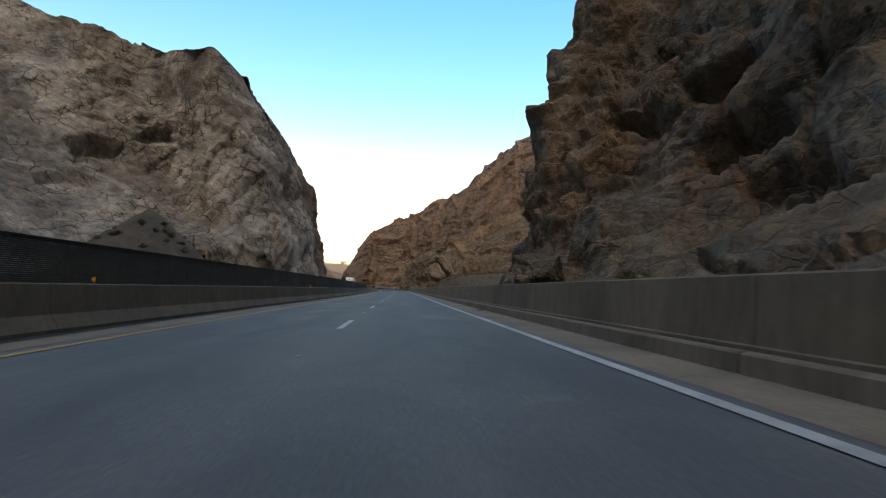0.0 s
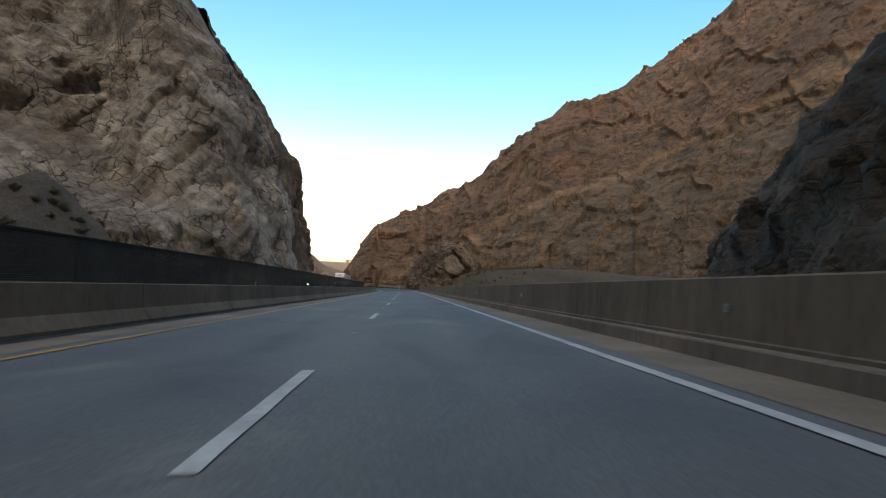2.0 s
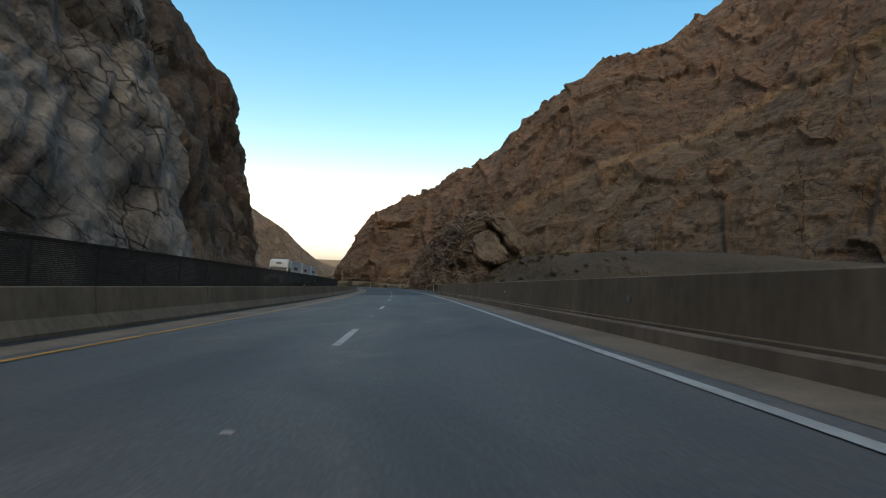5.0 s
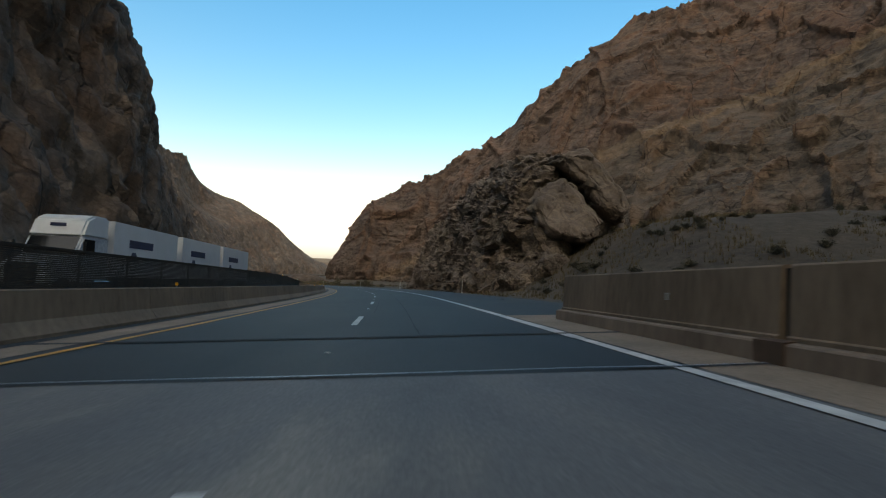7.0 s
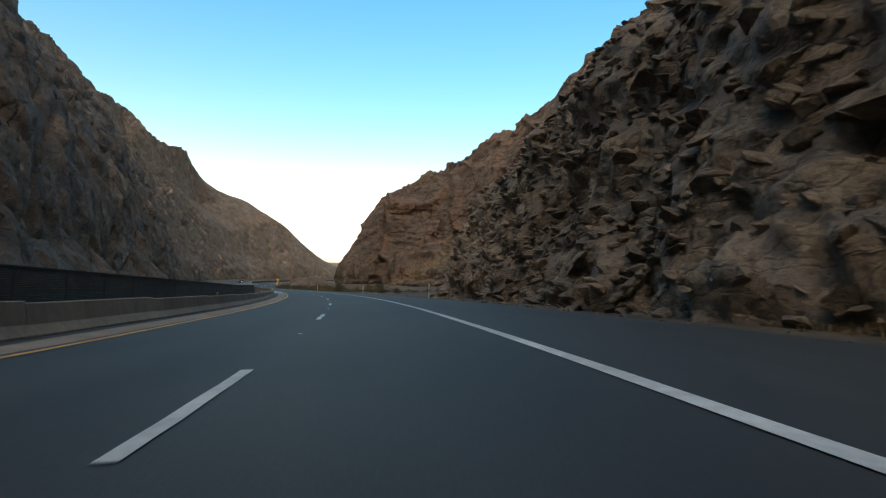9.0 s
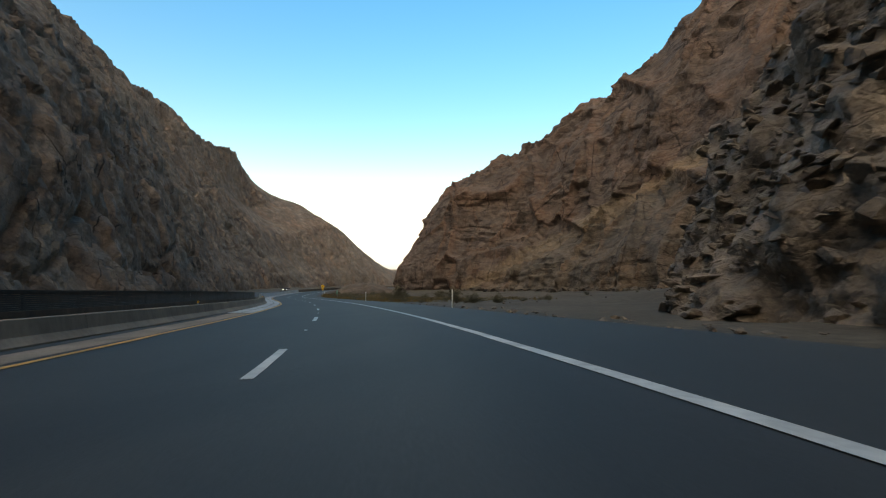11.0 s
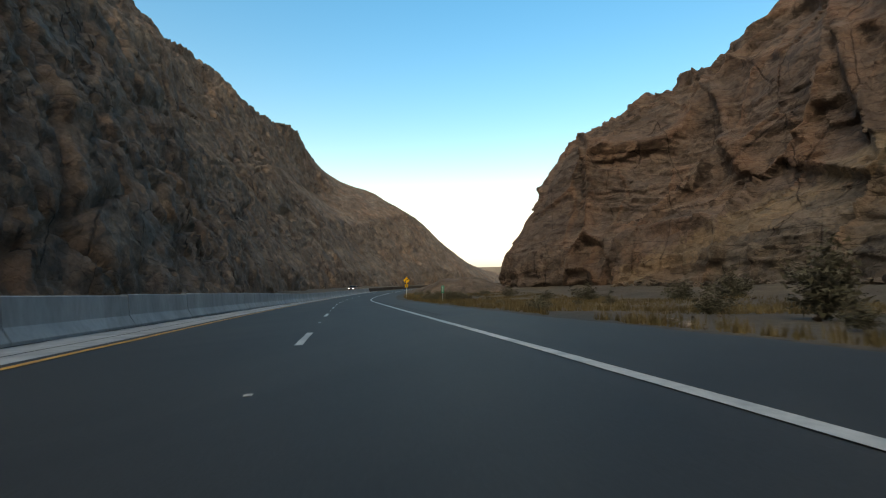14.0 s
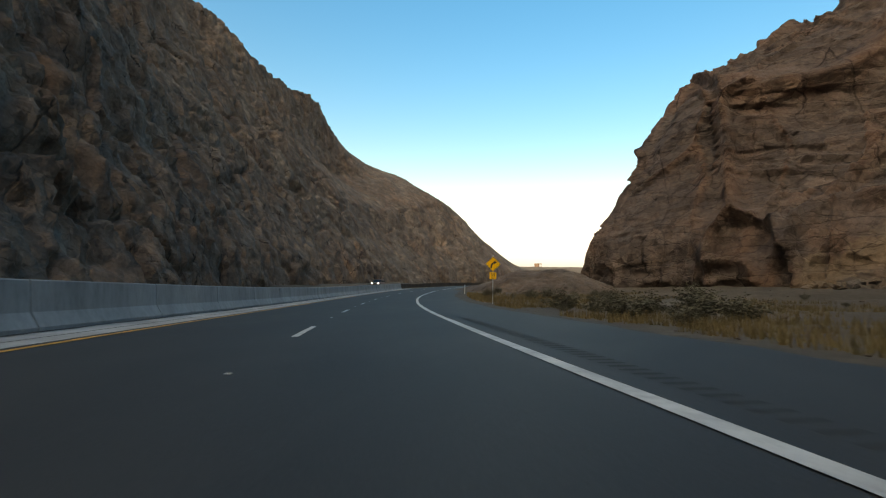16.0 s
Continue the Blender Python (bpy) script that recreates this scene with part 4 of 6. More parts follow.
CLIFF_C = [
    (32, 275, 6.5, 285, [(0.3, 1.5), (2, 3), (4, 4.5), (6, 5.5), (8, 6), (11, 6.3)], 3.0),
    (26, 242, 4.5, 290, [(0.3, 1.5), (1.5, 5), (3, 8), (4.5, 10), (6, 11), (8, 11.3)], 2.0),
    (21, 224, 3.0, 300, [(0.3, 1.5), (1.3, 5.5), (2.3, 9), (3.3, 11.5), (4.3, 12.8), (5.5, 13.2)]),
    (18.6, 212, 0.5, 345, [(0.3, 1.5), (1.2, 5), (2.2, 9), (3.2, 12), (4.5, 14), (6, 14.5)]),
    (12.5, 205, -1.0, 375, [(0.2, 1.5), (1.4, 4.5), (2.5, 8), (3.6, 11.5), (5.2, 14), (8, 15.2)]),
    (7.5, 209, -1.2, 410, [(0.2, 1.5), (1.2, 5.5), (2.2, 9.5), (3.5, 13), (5.2, 15.5), (8.5, 17)]),
    (5.5, 222, -1.3, 430, [(0.2, 1.5), (1.2, 6), (2.2, 10.5), (3.5, 14.5), (5.2, 17.5), (8.5, 19)]),
    (3.8, 240, -1.3, 435, [(0.2, 1.5), (1.2, 6), (2.2, 10.5), (3.5, 14.5), (5.2, 17.5), (8.5, 19)]),
    (1.5, 258, -1.4, 435, [(0.2, 1.5), (1.4, 6), (2.6, 10.5), (4.2, 14.5), (6.2, 17), (9.5, 18.5)]),
    (-0.5, 276, -1.4, 425, [(0.2, 1.5), (1.6, 5), (3.2, 9), (5, 12.5), (7.2, 15), (10, 16)]),
    (6, 292, -1.4, 390, [(0.3, 1.5), (3, 4), (6, 7), (9, 9), (12, 10.5), (15, 11)]),
    (30, 306, 0.5, 375, [(0.3, 1.5), (3, 4), (6, 7), (9, 9), (12, 10), (15, 10.5)], 2.0)]
CLIFF_D = [
    (-80, -60, 1, 270, [(10.0, 14.8), (30.1, 40.0), (60.3, 79.5), (95.7, 108.8), (130.1, 119.0)], 2.5),
    (-80, 40, 1, 270, [(10.0, 13.8), (30.1, 38.0), (60.5, 75.3), (96.1, 104.2), (130.1, 118.5)], 1.8),
    (-80, 90, 1, 282, [(7.9, 8.0), (25.2, 25.0), (50.9, 54.9), (92.0, 96.7), (130.0, 117.1)], 1.2),
    (-70, 126, 1, 305, [(5.9, 5.1), (22.4, 16.0), (47.9, 32.2), (78.8, 64.6), (119.4, 103.4)]),
    (-44, 140, 1, 318, [(4.8, 9.3), (25.9, 20.1), (42.0, 33.5), (53.0, 55.0), (68.0, 79.5)]),
    (-30, 156, 1, 295, [(2.3, 13.6), (11.5, 33.5), (26.0, 49.5), (37.5, 74.5), (45.0, 73.5)]),
    (-24, 176, 1, 274, [(6.0, 20.3), (13.4, 38.1), (22.0, 51.8), (32.0, 69.4), (40.0, 68.0)]),
    (-22, 198, 0.5, 268, [(7.0, 13.7), (15.6, 42.2), (22.4, 51.1), (35.2, 69.3), (47.0, 66.0)]),
    (-24, 218, 0, 270, [(3.6, 1.4), (8.1, 21.3), (11.6, 36.8), (27.9, 53.4), (60.9, 81.5)]),
    (-33, 245, 0, 280, [(4.9, 5.3), (8.5, 20.9), (17.2, 40.4), (40.9, 58.0), (75.7, 80.5)]),
    (-49, 292, 0, 285, [(6.4, 8.2), (15.2, 26.6), (28.1, 48.1), (50.0, 63.3), (90.9, 88.2)]),
    (-68, 345, 0, 290, [(6.2, 8.6), (15.6, 25.2), (29.8, 48.7), (51.1, 62.8), (91.2, 89.0)]),
    (-88, 398, 0, 292, [(5.1, 7.8), (15.8, 22.5), (32.9, 50.5), (58.2, 66.7), (95.3, 112.1)]),
    (-106, 440, 1, 295, [(4.0, 7.9), (13.9, 18.3), (28.8, 37.1), (48.2, 60.9), (80.9, 103.0)]),
    (-120, 490, 2, 290, [(3.9, 7.9), (13.9, 20.3), (27.6, 37.5), (41.3, 57.3), (71.8, 105.9)], 1.4),
    (-124, 545, 3, 280, [(3.8, 8.1), (13.8, 20.5), (25.7, 37.6), (40.5, 58.4), (59.7, 93.2)], 1.7),
    (-120, 610, 4, 275, [(5.6, 8.5), (15.4, 19.3), (28.7, 38.0), (57.0, 58.0), (72.7, 98.0)], 2.2),
    (-102, 680, 5, 275, [(5.1, 11.8), (18.4, 27.6), (36.5, 53.4), (68.5, 72.5), (106.0, 82.5)], 2.6),
    (-82, 760, 5, 275, [(7.2, 7.0), (17.7, 15.4), (46.6, 34.2), (92.1, 49.5), (128.3, 58.0)], 3.0),
    (-60, 900, 8, 275, [(14.3, 6.5), (38.5, 15.6), (80.0, 23.6), (141.7, 36.8), (207.8, 40.8)], 3.5)]

# hollows in the rock: place, radius, depth (a bulge where the depth is below zero)
HOLLOWS_D = [((-94.2, 169.9, 39.5), 6.0, 7.0), ((-79.8, 175.8, 45.3), 4.6, 5.0), ((-85.6, 177.8, 50.8), 1.8, 2.4), ((-70.0, 176.2, 46.9), 2.2, 2.6), ((-78.6, 182.7, 59.1), 7.5, 3.2), ((-56.9, 175.3, 60.1), 5.0, 3.4), ((-92.5, 154.8, 25.5), 6.5, 3.0), ((-38.5, 148.1, 9.7), 1.1, 1.6),
             ((-157, 470, 63), 5.5, 4.5), ((-141, 452, 52), 4, 3), ((-144, 521, 35), 4.5, 4.0), ((-133, 496, 30), 3, 3)]
HOLLOWS_A = [((18.5, 41.3, 16.1), 1.9, 2.4), ((19.6, 39.8, 14.6), 1.2, 1.2), ((21.6, 30.8, 11.4), 2.6, 2.8), ((22.9, 39.9, 19.4), 2.4, 2.6), ((22.3, 33.8, 16.2), 2.6, 2.6), ((20.8, 25.9, 8.3), 2.4, 2.2), ((23.7, 43.8, 24.1), 2.4, 2.2)]
HOLLOWS_B = [((-8, 458, 8), 4.0, 3.5), ((23.3, 437.5, 40.5), 2.8, 3.5), ((60, 372, 30), 4.0, 3.0), ((-25, 461, 11.5), 4.5, -1.6), ((176, 254, 85), 7.0, 4.0), ((92, 330, 34), 5, 3)]

a_marks = {}
a = rooted(weather(cliff_base(CLIFF_A, 0.26, 0.26, True), -1, [(16, 1.2, 'swell'), (9, 3.4, 'stone'), (4.2, 1.8, 'stone'), (7, 0.9, 'crevice'), (4, 0.7, 'ledge'), (1.9, 0.7, 'stone'), (1.2, 0.25, 'ledge'), (0.9, 0.3, 'stone'), (0.6, 0.05, 'fine')], 11, (12, 18), hollows=HOLLOWS_A, marks=a_marks, aspect=(1.1, 1.1, 0.8), lift=0.5))
cliff_a = tagged(grid_mesh("rock_cliff", a, M_ROCK_A, marks=a_marks), "dark brown rugged rock cliff with overhangs beside the road", "cliff", kind="structure")
g_marks = {}
g = rooted(weather(cliff_base(CLIFF_G, 0.35, 0.35, True), -1, [(9, 0.8, 'swell'), (5, 1.0, 'crevice'), (4, 0.9, 'stone'), (2.0, 0.7, 'stone'), (1.0, 0.45, 'stone'), (0.5, 0.08, 'fine')], 61, (10, 10), marks=g_marks))
tagged(grid_mesh("rubble_ridge", g, M_ROCK_G, marks=g_marks), "dark scrubby ridge of broken rock running down behind the cliff", "rock slope", kind="structure")
b_marks = {}
b = rooted(weather(cliff_base(CLIFF_B, 0.58, 0.58), -1, [(99, -1.1, 'shift'), (40, 2.0, 'swell'), (30, 6.0, 'stone'), (13, 2.3, 'stone'), (24, 3.6, 'crevice'), (6, 0.8, 'ledge'), (11, 1.4, 'crevice'), (5, 0.7, 'stone'), (2.6, 0.55, 'ledge'), (2.2, 0.5, 'stone'), (1.3, 0.25, 'stone'), (1.2, 0.08, 'fine')], 23, (6, -5), hollows=HOLLOWS_B, marks=b_marks, aspect=(1.35, 1.35, 0.75), lift=0.3, calm=0.12))
b = 0.75 * b + 0.25 * eased(b, 1)
cliff_b = tagged(grid_mesh("rock_cliff", b, M_ROCK_B, marks=b_marks), "tall tan and orange layered rock face of the canyon", "cliff", kind="structure")
base = eased(cliff_base(CLIFF_D, 0.55, 0.58), 10)
grey_marks, brown_marks = {}, {}
cut = int(np.argmax((base[:, 0, 1] > 183) & (np.arange(len(base)) > len(base) * 0.25)))
fade = 90
grey = rooted(weather(base[:cut + 2], 1, [(99, -0.9, 'shift'), (30, 1.3, 'swell'), (15, 3.6, 'stone'), (12, 1.9, 'crevice'), (8, 1.2, 'ledge'), (6, 1.1, 'stone'), (5, 0.9, 'crevice'), (3, 0.6, 'ledge'), (2.8, 0.5, 'stone'), (1.4, 0.25, 'stone'), (1.2, 0.08, 'fine')], 37, (25, -30), hollows=HOLLOWS_D, marks=grey_marks, aspect=(1.5, 1.5, 0.6), lift=0.3, calm=0.12))
brown = rooted(weather(base[cut - fade - 5:], 1, [(99, -0.5, 'shift'), (36, 2.2, 'swell'), (13, 1.6, 'flute'), (14, 1.4, 'stone'), (13, 1.2, 'crevice'), (5, 0.6, 'flute'), (5.5, 0.6, 'stone'), (5, 0.8, 'crevice'), (2.6, 0.5, 'stone'), (2.2, 0.5, 'flute'), (1.3, 0.45, 'stone'), (1.2, 0.08, 'fine')], 41, (12, -14), hollows=HOLLOWS_D, marks=brown_marks, aspect=(0.9, 0.9, 1.1), lift=0.25))
# the grey rock turns brown over a few metres
w = smooth(0, fade, np.arange(fade).astype(float))[:, None]
rows = slice(cut - fade + 1, cut + 1)
back = slice(6, fade + 6)
grey[rows] = grey[rows] * (1 - w[:, :, None]) + brown[back] * w[:, :, None]
for key in grey_marks:
    g_, h_ = grey_marks[key].reshape(grey.shape[:2]), brown_marks[key].reshape(brown.shape[:2])
    g_[rows] = g_[rows] * (1 - w) + h_[back] * w
    grey_marks[key], brown_marks[key] = g_[:cut + 1].ravel(), h_[fade + 5:].ravel()
# the crest over the bend is worn round
worn = eased(grey, 60)
m = smooth(48, 60, worn[:, :, 2:]) * smooth(-96, -80, worn[:, :, :1])
grey = grey * (1 - m) + worn * m
cliff_d = tagged(grid_mesh("rock_cliff", grey[:cut + 1], M_ROCK_D, marks=grey_marks), "grey limestone canyon wall with caves, ledges and scrub", "cliff", kind="structure")
cliff_e = tagged(grid_mesh("rock_cliff", brown[fade + 5:], M_ROCK_E, marks=brown_marks), "steep brown rock slope of the canyon above the road", "cliff", kind="structure")
c_marks = {}
c = rooted(weather(cliff_base(CLIFF_C, 0.2, 0.2, True), -1, [(99, -0.5, 'shift'), (9, 0.8, 'swell'), (4.6, 1.6, 'stone'), (2.0, 0.8, 'stone'), (1.1, 0.5, 'stone'), (0.6, 0.24, 'stone'), (0.4, 0.05, 'fine')], 53, (10, -14), hollows=[((14, 206.5, 5.0), 3.0, 2.4), ((22, 209, 6.5), 2.0, 1.5), ((9.6, 209.4, 4.9), 2.0, 2.2), ((7.6, 213.5, 5.0), 1.5, 1.6)], calm=0.9, marks=c_marks, aspect=(1.0, 1.0, 0.95), lift=0.1))
rockfall = tagged(grid_mesh("rockfall_slope", c, M_ROCK_C, marks=c_marks), "steep slope of broken brown rock rubble beside the shoulder", "rock slope", kind="structure")

# unseen hills added behind the start to keep the sun off the canyon
SUN_BLOCK = [(x, y, 0, w, [(30, 70), (80, 200), (140, 340), (220, 540), (300, 640)]) for x, y, w in ((520, -100, 110), (200, -220, 165), (0, -260, 180), (-200, -240, 195), (-520, -120, 250))]
rim = weather(cliff_base(SUN_BLOCK, 8.0, 8.0), -1, [(60, 10, 'swell'), (30, 8, 'block')], 71)
tagged(grid_mesh("sun_block_hills", rim, M_ROCK_E), "unseen brown hills added behind the road to block the sun", "hill", kind="structure")


# ---- rocks ----
def chunk(seed, flat=0.7, n=16):
    """An angular stone: the hull of a few random points."""
    rng = random.Random(seed)
    bm = bmesh.new()
    for _ in range(n):
        v = Vector((rng.gauss(0, 1), rng.gauss(0, 1), rng.gauss(0, 1))).normalized() * rng.uniform(0.8, 1.0)
        bm.verts.new((v.x * rng.uniform(0.85, 1.1), v.y * 0.85, v.z * flat))
    bmesh.ops.convex_hull(bm, input=bm.verts[:])
    for v in [v for v in bm.verts if not v.link_faces]:
        bm.verts.remove(v)
    bmesh.ops.recalc_face_normals(bm, faces=bm.faces[:])
    me = bpy.data.meshes.new("rock")
    bm.to_mesh(me)
    bm.free()
    me.materials.append(M_ROCK_C)
    return me


CHUNKS = [chunk(100 + i, 0.55 + 0.04 * (i % 6)) for i in range(14)]


def boulder(name, at, size, seed, turn, material, label, cuts=9, rough=0.12, reach=(0.55, 0.8)):
    """A large boulder with broken flat faces."""
    bm = bmesh.new()
    bmesh.ops.create_icosphere(bm, subdivisions=5, radius=1.0)
    rng = random.Random(seed)
    planes = [(Vector((rng.gauss(0, 1), rng.gauss(0, 1), rng.gauss(0, 0.8))).normalized(), rng.uniform(*reach)) for _ in range(cuts)]
    for v in bm.verts:
        for nrm, dist in planes:
            over = v.co.dot(nrm) - dist
            if over > 0:
                v.co -= nrm * over
    co = np.array([v.co[:] for v in bm.verts])
    nn = co / np.linalg.norm(co, axis=1, keepdims=True)
    r, e, _ = cells(co * 2.2, seed)
    bump = rough * fbm(co * 1.7, 4, seed) - rough * 0.5 * np.exp(-(e / 0.06) ** 2) + rough * 0.5 * (r - 0.5)
    co = (co + nn * bump[:, None]) * np.array(size)
    for v, c in zip(bm.verts, co):
        v.co = c
    me = bpy.data.meshes.new(name)
    bm.to_mesh(me)
    bm.free()
    me.materials.append(material)
    ob = new(name, me)
    ob.matrix_world = pose(*at, *turn)
    return tagged(ob, label, "boulder", "fallen boulders")


boulder("boulder", (11.0, 37.6, 2.7), (2.5, 2.1, 1.75), 5, (3, 4, -6), M_ROCK_A, "blocky brown boulder at the foot of the dark cliff")


def hewn(at, outline, y0, y1, lean, seed, material, label):
    """A fallen block with flat broken sides: an outline drawn out, leaning back, then roughened."""
    bm = prism(outline, y0, y1, 0.5)
    bmesh.ops.triangulate(bm, faces=bm.faces[:])
    for _ in range(4):
        bmesh.ops.subdivide_edges(bm, edges=[e for e in bm.edges if e.calc_length() > 0.45], cuts=1)
        bmesh.ops.triangulate(bm, faces=bm.faces[:])
    for _ in range(7):
        bmesh.ops.smooth_vert(bm, verts=bm.verts[:], factor=0.5, use_axis_x=True, use_axis_y=True, use_axis_z=True)
    bm.normal_update()
    co = np.array([v.co[:] for v in bm.verts])
    nn = np.array([v.normal[:] for v in bm.verts])
    r, e, _ = cells(co / 2.2, seed)
    co += nn * (0.40 * fbm(co / 2.4, 4, seed) + 0.40 * (r - 0.5) - 0.10 * np.exp(-(e / 0.06) ** 2))[:, None]
    co[:, 1] += lean * co[:, 2]
    for v, c_ in zip(bm.verts, co):
        v.co = c_
    me = bpy.data.meshes.new("boulder")
    bm.to_mesh(me)
    bm.free()
    me.materials.append(material)
    ob = new("boulder", me)
    ob.matrix_world = pose(*at)
    return tagged(ob, label, "boulder", "fallen boulders")


hewn((15.0, 209.4, 8.3), [(-3.8, 0.9), (-2.3, 2.8), (0.2, 3.3), (2.0, 0.9), (3.6, -1.5), (2.0, -2.9), (-0.7, -3.1), (-2.9, -2.0)], -2.2, 3.0, 0.45, 83, M_ROCK_F, "huge smooth-faced tan boulder leaning on the rockfall")
hewn((17.4, 210.6, 11.2), [(-3.8, 2.8), (-2.4, 3.4), (0.3, 3.6), (1.7, 1.6), (3.3, -0.9), (3.5, -3.4), (2.2, -4.0), (0.8, -2.3), (-0.6, -0.2), (-2.4, 1.6)], -2.6, 2.6, 0.3, 79, M_ROCK_F, "huge tilted slab of tan rock capping the rockfall")
boulder("boulder", (18.2, 211.8, 7.0), (4.2, 2.6, 5.2), 41, (6, 14, 10), M_ROCK_F, "broad brown boulder wedged under the tilted slab", cuts=12)
boulder("boulder", (13.4, 208.6, 4.2), (3.6, 2.4, 3.2), 43, (-10, 8, 24), M_ROCK_C, "dark brown boulder under the smooth-faced boulder", cuts=12)
boulder("boulder", (13.0, 206.0, 1.8), (2.4, 1.9, 2.2), 23, (12, 8, 40), M_ROCK_C, "angular brown boulder at the foot of the rockfall")
boulder("boulder", (16.5, 205.0, 1.6), (2.6, 1.8, 1.9), 29, (0, -12, 10), M_ROCK_C, "low brown boulder at the foot of the rockfall")
boulder("boulder", (9.5, 207.5, 1.2), (1.6, 1.4, 1.5), 31, (8, 4, 70), M_ROCK_C, "small dark boulder beside the shoulder")

# stones on the rockfall slope: the nearest as parts, the small ones joined
rng = random.Random(7)
cn = normals_of(c) * -1
nu, nv = c.shape[:2]
for i in range(300):
    a_, b_ = rng.randrange(int(nu * 0.17), int(nu * 0.68)), rng.randrange(1, int(nv * (0.7 if i % 3 else 0.3)))
    p, q = Vector(c[a_, b_]), Vector(cn[a_, b_])
    size = rng.choice((0.35, 0.45, 0.55, 0.7, 0.85, 1.1)) * rng.uniform(0.8, 1.2)
    ob = new("rock", CHUNKS[rng.randrange(len(CHUNKS))])
    ob.parent = rockfall
    ob.matrix_world = Matrix.LocRotScale(p - q * size * 0.12, Euler((rng.uniform(-0.6, 0.6), rng.uniform(-0.6, 0.6), rng.uniform(0, 6.28))), Vector((size * rng.uniform(0.8, 1.5), size, size * rng.uniform(0.6, 1.0))))


def scatter_stones(name, places, label, material, sizes, seed):
    """Many small stones in one mesh."""
    rng = random.Random(seed)
    vs, fs = [], []
    for p in places:
        me = CHUNKS[rng.randrange(len(CHUNKS))]
        k = rng.choice(sizes) * rng.uniform(0.7, 1.3)
        m = Matrix.LocRotScale(Vector(p), Euler((rng.uniform(-0.5, 0.5), rng.uniform(-0.5, 0.5), rng.uniform(0, 6.28))), Vector((k * rng.uniform(0.8, 1.4), k, k * rng.uniform(0.5, 0.9))))
        base = len(vs)
        vs += [m @ v.co for v in me.vertices]
        fs += [tuple(base + i for i in f.vertices) for f in me.polygons]
    return tagged(link_mesh(name, vs, fs, material), label, "stones", kind="stuff")


places = []
for i in range(6500):
    a_, b_ = rng.randrange(int(nu * 0.15), int(nu * 0.9)), rng.randrange(0, int(nv * 0.75))
    places.append(c[a_, b_])
scatter_stones("rubble", places, "small broken brown stones strewn over the rockfall", M_ROCK_C, (0.18, 0.25, 0.32, 0.4, 0.5, 0.62), 3)
places = []
for i in range(260):
    s, d = rng.uniform(190, 285), rng.uniform(8.8, 11.5)
    x, y, z = on_road(s, d)
    places.append((x, y, ground_height(np.array([x]), np.array([y]))[0] + 0.03))
for i in range(520):
    s, d = rng.uniform(285, 430), 9 + rng.random() ** 1.5 * 40
    x, y, z = on_road(s, d)
    places.append((x, y, ground_height(np.array([x]), np.array([y]))[0] + 0.02))
scatter_stones("gravel", places, "pale loose stones on the sandy verge", M_ROCK_C, (0.05, 0.08, 0.12, 0.2), 5)
# talus under the tan cliff
places = []
bn_u, bn_v = b.shape[:2]
for i in range(1400):
    a_, b_ = rng.randrange(int(bn_u * 0.25), int(bn_u * 0.95)), rng.randrange(0, int(bn_v * 0.10))
    p = b[a_, b_]
    places.append((p[0] - rng.uniform(0, 8), p[1] - rng.uniform(0, 8), ground_height(np.array([p[0] - 4]), np.array([p[1] - 4]))[0] + rng.uniform(-0.2, 0.8)))
scatter_stones("talus", places, "tan rock debris heaped at the foot of the cliff", M_ROCK_B, (0.4, 0.6, 0.9, 1.4), 9)

# gravel cone spilling from the foot of the grey cliff, with scrub along its edge
def cone_height(x, y):
    r = np.hypot((x + 63.0) / 21.0, (y - 141.0) / 24.0)
    return 18.0 * (1 - r) + 0.5 * fbm(np.stack([x, y, x * 0], -1).reshape(-1, 3) / 4.0, 3, 15).reshape(np.shape(x))


cu, cv = np.meshgrid(np.linspace(-90, -38, 130), np.linspace(112, 166, 130), indexing='ij')
apron = np.stack([cu, cv, np.maximum(cone_height(cu, cv), -0.8)], 2)
apron = weather(apron, 1, [(3.0, 0.3, 'stone'), (1.0, 0.16, 'stone'), (0.6, 0.06, 'fine')], 97)
tagged(grid_mesh("talus_cone", apron, M_GRAVEL), "grey gravel slope spilling from the foot of the cliff", "scree slope", kind="structure")

# rocky knoll inside the bend: a broken mound
ku, kv = np.meshgrid(np.linspace(-1, 1, 90), np.linspace(-1, 1, 70), indexing='ij')
kr = np.sqrt(ku ** 2 + kv ** 2)
kx, ky = -57 + ku * 17, 452 + kv * 13
kh = 3.8 * (1 - smooth(0.15, 1.0, kr)) - 0.4
kn = np.stack([kx, ky, ground_height(kx.ravel(), ky.ravel()).reshape(kx.shape) + kh], 2)
kn = weather(kn, 1, [(8, 0.9, 'swell'), (4, 1.3, 'block'), (1.6, 0.6, 'block'), (0.8, 0.2, 'block')], 91)
tagged(grid_mesh("rocky_knoll", kn, M_ROCK_E), "low brown rocky knoll with scrub inside the bend", "rock outcrop", kind="structure")


